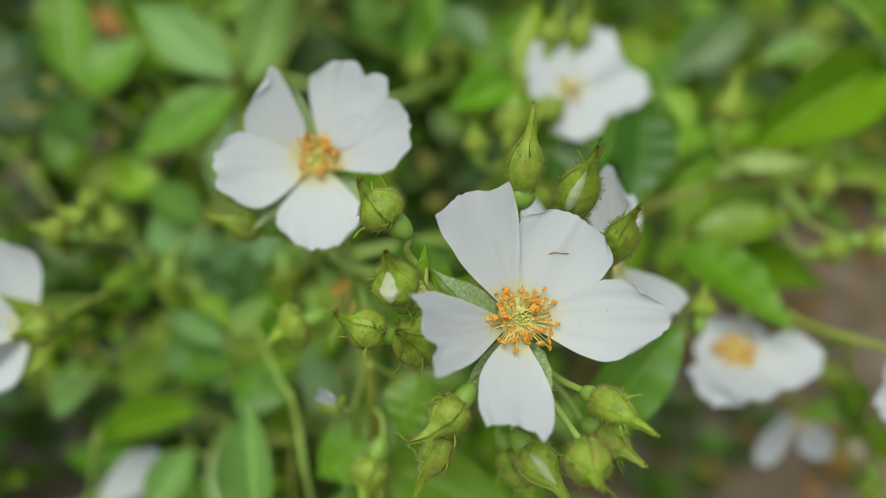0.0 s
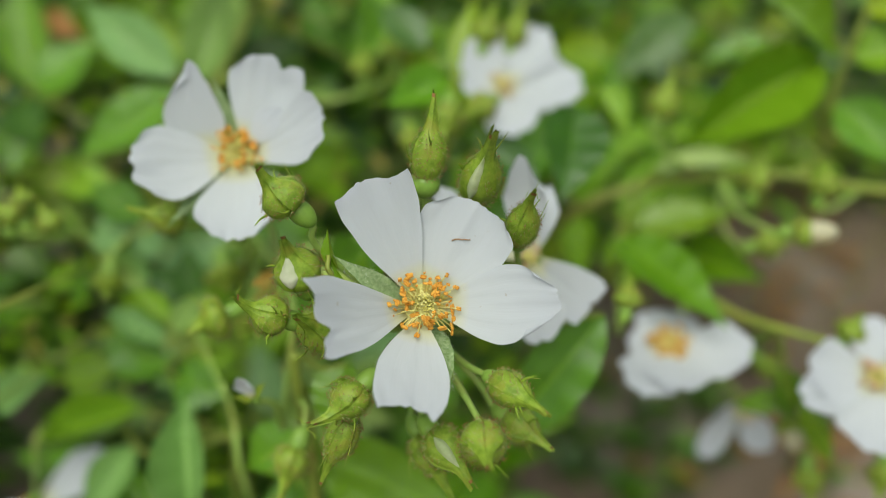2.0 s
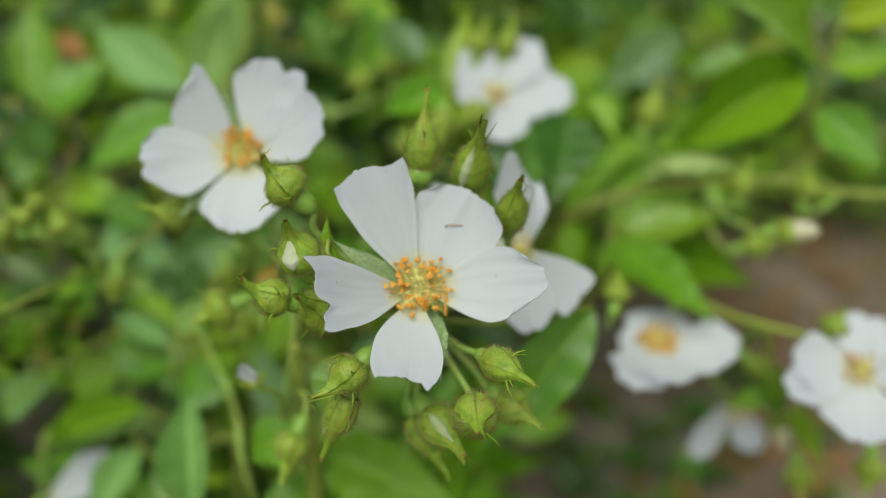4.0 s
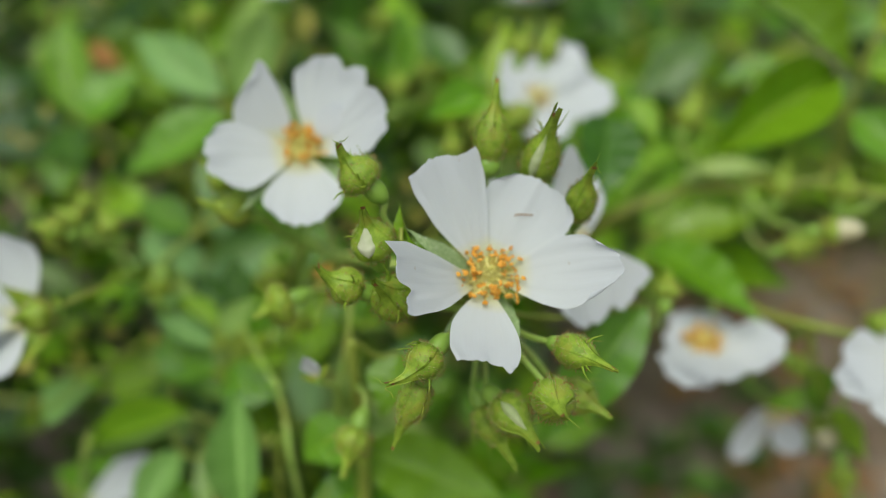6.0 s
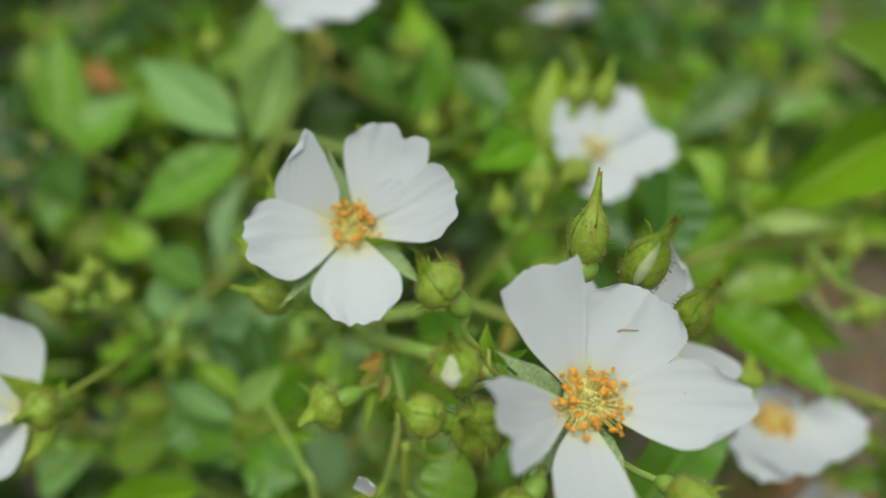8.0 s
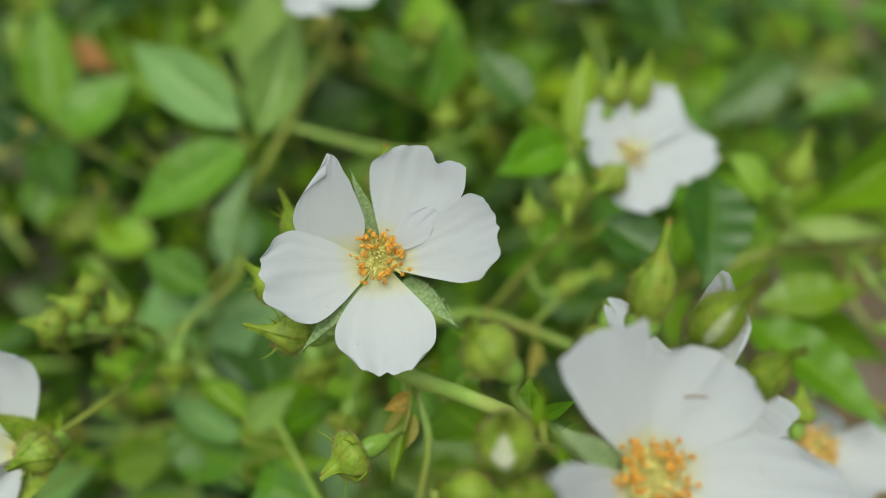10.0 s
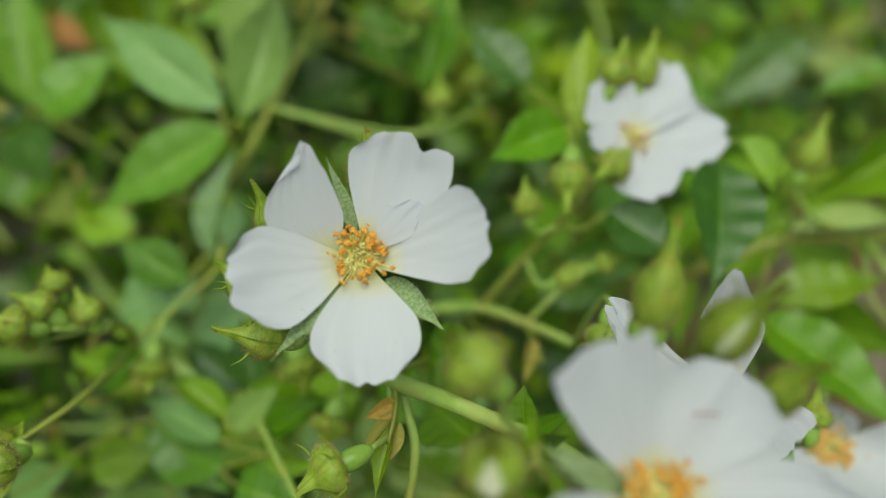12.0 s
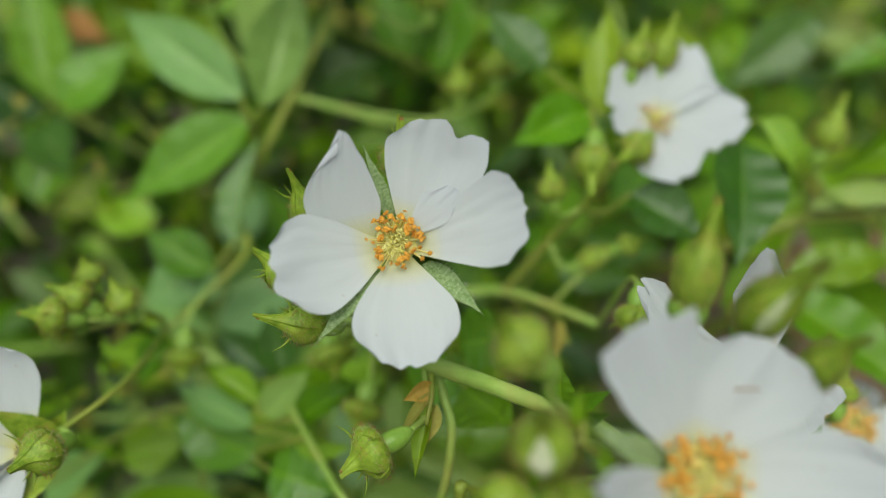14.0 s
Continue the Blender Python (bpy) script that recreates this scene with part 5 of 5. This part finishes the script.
sprig((-0.0780, 0.1707, 0.4044), [((-0.0754, 0.1681, 0.4048), (-0.0844, 0.1603, 0.3983), 0.0090, (-0.2, -0.6, 0.8), "green", 1), ((-0.0734, 0.1689, 0.4058), (-0.0621, 0.1607, 0.4034), 0.0085, (0.3, -0.6, 0.7), "pale", 1, 20), ((-0.0786, 0.1665, 0.4027), (-0.0916, 0.1670, 0.4023), 0.0080, (0, -0.5, 0.85), "young", 3)], "green rose leaf of narrow leaflets on the side stem")
# lower bush
sprig((-0.0393, 0.1373, 0.3700), [((-0.0708, 0.1581, 0.3575), (-0.1085, 0.1591, 0.3432), 0.0140, (0, -0.35, 0.95), "pale", 3), ((-0.0424, 0.1064, 0.3798), (-0.0452, 0.1304, 0.3994), 0.0135, (-0.1, -0.75, 0.65), "pale", 1, 10, 2.0), ((-0.0601, 0.1266, 0.3525), (-0.0618, 0.1533, 0.3642), 0.0100, (-0.3, -0.6, 0.7), "pale", 0), ((-0.0782, 0.1608, 0.3357), (-0.1038, 0.1643, 0.3399), 0.0140, (0, -0.5, 0.85), "green", 0)], "bright green rose leaf low in the bush")
sprig((-0.0513, 0.1597, 0.3984), [((-0.0515, 0.1612, 0.3986), (-0.0275, 0.1499, 0.4026), 0.0100, (0.0, -0.6, 0.8), "green", 0), ((-0.0536, 0.1638, 0.3954), (-0.0678, 0.1750, 0.4010), 0.0100, (-0.1, -0.6, 0.8), "deep", 0), ((-0.0542, 0.1617, 0.3929), (-0.0700, 0.1617, 0.3888), 0.0090, (0, -0.5, 0.8), "green", 2), ((-0.0502, 0.1603, 0.3977), (-0.0539, 0.1766, 0.4069), 0.010, (0.1, -0.7, 0.7), "deep", 3)], "dark and bright green rose leaf low in the bush")
sprig((-0.0431, 0.1421, 0.4017), [((-0.0571, 0.1489, 0.3857), (-0.0794, 0.1578, 0.3867), 0.0150, (0, -0.5, 0.85), "green", 0), ((-0.0529, 0.1433, 0.3873), (-0.0393, 0.1352, 0.3911), 0.0160, (0, -0.6, 0.8), "green", 2)], GREEN)
sprig((-0.0182, 0.1321, 0.4376), [((-0.0105, 0.1521, 0.4184), (0.0026, 0.1478, 0.4266), 0.0150, (0.1, -0.6, 0.8), "green", 0), ((-0.0097, 0.1409, 0.4179), (-0.0007, 0.1288, 0.4199), 0.0150, (0.1, -0.7, 0.7), "green", 3), ((-0.0128, 0.1540, 0.4144), (-0.0176, 0.1430, 0.4077), 0.015, (0, -0.6, 0.8), "green", 0)], GREEN)
sprig((-0.0127, 0.1129, 0.3985), [((-0.0139, 0.12, 0.3855), (0.024, 0.1015, 0.3857), 0.0190, (0.1, -0.6, 0.8), "green", 0), ((-0.0259, 0.1083, 0.3778), (-0.0011, 0.1157, 0.3796), 0.0170, (-0.2, -0.55, 0.8), "green", 2)], "broad bright green rose leaf below the bud cluster")
sprig((-0.0129, 0.1111, 0.4166), [((-0.0148, 0.1115, 0.4045), (-0.0274, 0.1058, 0.3978), 0.014, (0, -0.6, 0.8), "green", 2)], "bright green rose leaf below the bud cluster")


# more of the lower bush, and a tall leaf at the back
sprig((-0.0393, 0.1373, 0.3700), [((-0.0683, 0.1381, 0.3648), (-0.0799, 0.1197, 0.3552), 0.0125, (0.0, -0.6, 0.8), "pale", 1), ((-0.0746, 0.1599, 0.389), (-0.056, 0.1439, 0.3842), 0.0150, (0.1, -0.6, 0.8), "green", 2), ((-0.1157, 0.1577, 0.3603), (-0.0967, 0.1595, 0.3714), 0.0140, (-0.1, -0.5, 0.85), "pale", 3), ((-0.0956, 0.1621, 0.3664), (-0.0781, 0.1654, 0.3712), 0.0150, (0.1, -0.5, 0.85), "green", 0)], "bright green rose leaf of several leaflets low in the bush")
sprig((-0.0132, 0.2473, 0.4476), [((-0.0061, 0.2726, 0.4161), (-0.012, 0.3197, 0.4459), 0.0215, (0.05, -0.70, 0.71), "young", 0)], "tall pale green rose leaf at the back of the bush")
sprig((-0.0379, 0.2495, 0.4559), [((-0.0621, 0.2678, 0.4113), (-0.0675, 0.3317, 0.4405), 0.0225, (-0.05, -0.66, 0.75), "pale", 3), ((-0.0484, 0.2544, 0.4189), (-0.0461, 0.2826, 0.4327), 0.0130, (0.1, -0.7, 0.7), "deep", 0), ((-0.0412, 0.2830, 0.4335), (-0.0471, 0.2958, 0.4426), 0.0070, (0.3, -0.6, 0.7), "dry", 2)], "pale green rose leaf of unlike leaflets behind a white flower")


# ---- the rest of the bush ----
def bush_top(x, y):
    """Height of the crown's upper face: it rises away and to the back."""
    return 0.352 + 0.46 * (y - 0.15) - 0.35 * max(0.0, x - 0.05) + 0.03 * noise.noise((x * 9, y * 9, 1.7)) - 0.9 * max(0.0, y - 0.42) ** 1.3


def over_soil(x, y, z):
    """The bare patch beside the bush, where no branch grows low; its far edge lies further back away from the bush."""
    near = x > 0.030 + 0.16 * y and z < 0.54 - 0.86 * y or y < 0.13 and x > 0.02 and z < 0.42
    return near or x > 0.137 + 0.284 * y - 0.209 * z and z < 0.536 - 0.752 * y


def open_sky(x, y):
    """The strip beside the bush that lies free under the sky, as far as the next shrubs."""
    return x > 0.10 + 0.284 * y and y < 0.70


def hollow(x, y):
    """The shaded gap below the main spray, where no leaf reaches the light."""
    return math.hypot(x - 0.0, y - 0.157) < 0.034


def side_gap(x, y):
    """A dark opening low in the side of the bush."""
    return math.hypot((x + 0.147) / 0.036, (y - 0.188) / 0.058) < 1


def in_bush(x, y):
    """The uneven outline in plan of the bush and of the shrubs behind the bare soil."""
    a = math.atan2(y - 0.40, x - 0.02)
    wave = 1 + 0.22 * noise.noise((math.cos(a) * 1.7, math.sin(a) * 1.7, 5.0))
    return math.hypot((x - 0.02) / 0.62, (y - 0.40) / 0.46) < wave or math.hypot((x - 0.40) / 0.60, (y - 0.98) / 0.32) < wave


def spray(rnd, foot, kind):
    """One compound leaf of five or seven leaflets on an arching stalk."""
    a = rnd.uniform(0, 2 * math.pi)
    ahead = V((math.cos(a), math.sin(a), rnd.uniform(-0.1, 0.5))).normalized()
    n = rnd.choice((2, 2, 3))
    length = rnd.uniform(0.042, 0.062)
    line = [foot + ahead * length * t + V((0, 0, -0.012 * t * t)) for t in (0, 0.33, 0.66, 1)]
    up = V((rnd.uniform(-0.35, 0.35), rnd.uniform(-0.75, 0.1), 0.85)).normalized()
    side = ahead.cross(up).normalized()
    specs = [(line[-1], line[-1] + ahead * 0.031 - V((0, 0, 0.004)), 0.0165, up, kind, rnd.randrange(4), rnd.uniform(-25, 25))]
    for k in range(n):
        p = line[0].lerp(line[-1], 0.35 + 0.6 * k / n)
        for s in (-1, 1):
            tip = p + (side * s + ahead * 0.45 + up * rnd.uniform(-0.3, 0.25)).normalized() * rnd.uniform(0.023, 0.031)
            specs.append((p, tip, rnd.uniform(0.0125, 0.0165), up, kind, rnd.randrange(4), s * rnd.uniform(-5, 35)))
    return line, specs


rnd = random.Random(5)
made = 0
while made < 135:
    x, y = rnd.uniform(-0.28, 0.34), rnd.uniform(0.12, 0.50)
    z = bush_top(x, y) - rnd.uniform(-0.012, 0.06)
    if over_soil(x, y, z) or over_soil(x + 0.03, y - 0.03, z - 0.02) or over_soil(x + 0.05, y, z) or hollow(x, y):
        continue
    # Sprays further back are darkened by leaf colour, in place of deeper shade.
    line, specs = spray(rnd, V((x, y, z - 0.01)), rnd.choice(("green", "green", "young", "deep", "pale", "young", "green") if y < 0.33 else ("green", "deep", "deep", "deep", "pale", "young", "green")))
    root = V((x * 0.9 + rnd.uniform(-0.02, 0.02), y + 0.03, max(0.0, z - 0.25)))
    if any(side_gap(p.x, p.y) for sp in specs for p in sp[:2]):
        made += 1
        continue
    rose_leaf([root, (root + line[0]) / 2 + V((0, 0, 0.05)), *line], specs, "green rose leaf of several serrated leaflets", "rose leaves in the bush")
    made += 1

# dense inner foliage, mostly in the dark leaf colour that stands in for shade
rnd = random.Random(9)
vs, fs, uv, slots = [], [], [], []
count = 0
while count < 14000:
    x, y = rnd.uniform(-0.7, 1.0), rnd.uniform(-0.1, 1.3)
    depth = 0.045 + 0.20 * rnd.random() ** 0.8
    z = bush_top(x, y) - depth
    if z < 0.015 or not in_bush(x, y) or open_sky(x, y) or over_soil(x, y, z) or over_soil(x + 0.02, y, z - 0.02):
        continue
    count += 1
    m = pose(x, y, z, rnd.uniform(-50, 50), rnd.uniform(-50, 50), rnd.uniform(0, 360))
    L, w = rnd.uniform(0.020, 0.032), rnd.uniform(0.010, 0.015)
    if side_gap(x, y) and z > 0.2:
        continue
    b = len(vs)
    for v, f in ((0.0, 0.05), (0.25, 0.8), (0.5, 1.0), (0.78, 0.68), (1.0, 0.03)):
        for u in (-1, 0, 1):
            vs.append(m @ V((u * f * w / 2, v * L, abs(u) * f * w * 0.14 - 0.12 * L * v * v)))
            uv.append((u * 0.5 + 0.5, v))
    for j in range(4):
        for i in range(2):
            a = b + j * 3 + i
            fs.append((a, a + 1, a + 4, a + 3))
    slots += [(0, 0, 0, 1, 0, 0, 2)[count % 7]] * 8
tagged(new("foliage", mesh_of("foliage", vs, fs, [DEEP_SHADED, LEAF, YOUNG], uv, slots)), "dense inner foliage of the rose bush in shade-darkened green", "foliage", kind="stuff")

# small young shoots and bare twigs between the leaves
rnd = random.Random(12)
vs, fs, uv, slots = [], [], [], []
for _ in range(290):
    while True:
        x, y = rnd.uniform(-0.32, 0.36), rnd.uniform(0.12, 0.62)
        z = bush_top(x, y) - rnd.uniform(-0.01, 0.05)
        if not (over_soil(x, y, z) or over_soil(x + 0.03, y - 0.02, z - 0.01)):
            break
    for _ in range(rnd.randrange(4, 11)):
        m = pose(x + rnd.gauss(0, 0.008), y + rnd.gauss(0, 0.008), z + rnd.gauss(0, 0.006), rnd.uniform(-80, 80), rnd.uniform(-80, 80), rnd.uniform(0, 360))
        L, w = rnd.uniform(0.005, 0.011), rnd.uniform(0.0028, 0.005)
        b = len(vs)
        for v, f in ((0.0, 0.1), (0.35, 1.0), (0.7, 0.75), (1.0, 0.03)):
            for u in (-1, 0, 1):
                vs.append(m @ V((u * f * w / 2, v * L, abs(u) * f * w * 0.35 - 0.2 * L * v * v)))
                uv.append((u * 0.5 + 0.5, v))
        for j in range(3):
            for i in range(2):
                a = b + j * 3 + i
                fs.append((a, a + 1, a + 4, a + 3))
        slots += [rnd.choice((0, 0, 0, 1))] * 6
tagged(new("young_shoots", mesh_of("young_shoots", vs, fs, [YOUNG, DRY], uv, slots)), "small yellow-green shoots and bracts between the leaves", "shoots", kind="stuff")
vs, fs = [], []
for _ in range(260):
    while True:
        x, y = rnd.uniform(-0.35, 0.40), rnd.uniform(0.10, 0.65)
        z = bush_top(x, y) - rnd.uniform(0.01, 0.09)
        if not (over_soil(x, y, z) or over_soil(x + 0.04, y - 0.03, z - 0.03)):
            break
    ahead = V((rnd.uniform(-1, 1), rnd.uniform(-1, 0.6), rnd.uniform(0.2, 1.2))).normalized() * rnd.uniform(0.03, 0.07)
    p = V((x, y, z)) - ahead
    if over_soil(*p):
        continue
    bow = V((rnd.uniform(-1, 1), rnd.uniform(-1, 1), 0)) * 0.008
    tv, tf = tube_data(smooth_line([p, p + ahead * 0.5 + bow, p + ahead], 4), [0.0009] * 3 + [0.0008] * 3 + [0.0006] * 3, 6)
    fs += [tuple(i + len(vs) for i in f) for f in tf]
    vs += tv
tagged(new("twigs", mesh_of("twigs", vs, fs, STEM)), "thin green and brownish twigs inside the rose bush", "twigs", kind="stuff")


# ---- on the bare soil ----
def weed(x, y, seed):
    """A low rosette of dark green blades."""
    rnd = random.Random(seed)
    ob = thing("weed", Matrix.Translation((x, y, 0.004)), "small dark green weed growing in bare soil", "weed", "weeds on the soil")
    for k in range(rnd.randrange(6, 10)):
        a = 2.4 * k + rnd.uniform(-0.4, 0.4)
        r = rnd.uniform(0.018, 0.036)
        leaflet(ob, (x, y, 0.004), (x + r * math.cos(a), y + r * math.sin(a), 0.004 + rnd.uniform(0.006, 0.024)), r * 0.45, (0, 0, 1), rnd.choice(("deep", "green", "deep")), rnd.randrange(4))


# The last eight clumps are added to darken the soil near the bush.
for k, (x, y) in enumerate(((0.112, 0.433), (0.135, 0.410), (0.203, 0.442), (0.235, 0.40), (0.155, 0.475), (0.300, 0.50), (0.125, 0.385), (0.165, 0.365), (0.205, 0.370), (0.265, 0.425), (0.315, 0.385), (0.185, 0.410), (0.345, 0.435), (0.24, 0.46))):
    weed(x, y, 300 + k)
rnd = random.Random(21)
vs, fs, uv = [], [], []
for _ in range(170):
    m = pose(rnd.uniform(0.08, 0.62), rnd.uniform(0.30, 0.80), 0.022, rnd.uniform(-25, 25), rnd.uniform(-25, 25), rnd.uniform(0, 360))
    L, w = rnd.uniform(0.014, 0.030), rnd.uniform(0.008, 0.014)
    b = len(vs)
    for v, f in ((0.0, 0.05), (0.3, 0.9), (0.6, 0.95), (1.0, 0.03)):
        for u in (-1, 0, 1):
            vs.append(m @ V((u * f * w / 2, v * L, abs(u) * f * w * 0.3 - 0.2 * L * v * v)))
            uv.append((u * 0.5 + 0.5, v))
    fs += [(b + j * 3 + i, b + j * 3 + i + 1, b + j * 3 + i + 4, b + j * 3 + i + 3) for j in range(3) for i in range(2)]
tagged(new("leaf_litter", mesh_of("leaf_litter", vs, fs, RUST, uv)), "dry brown fallen leaves on the bare soil", "leaf litter", kind="stuff")
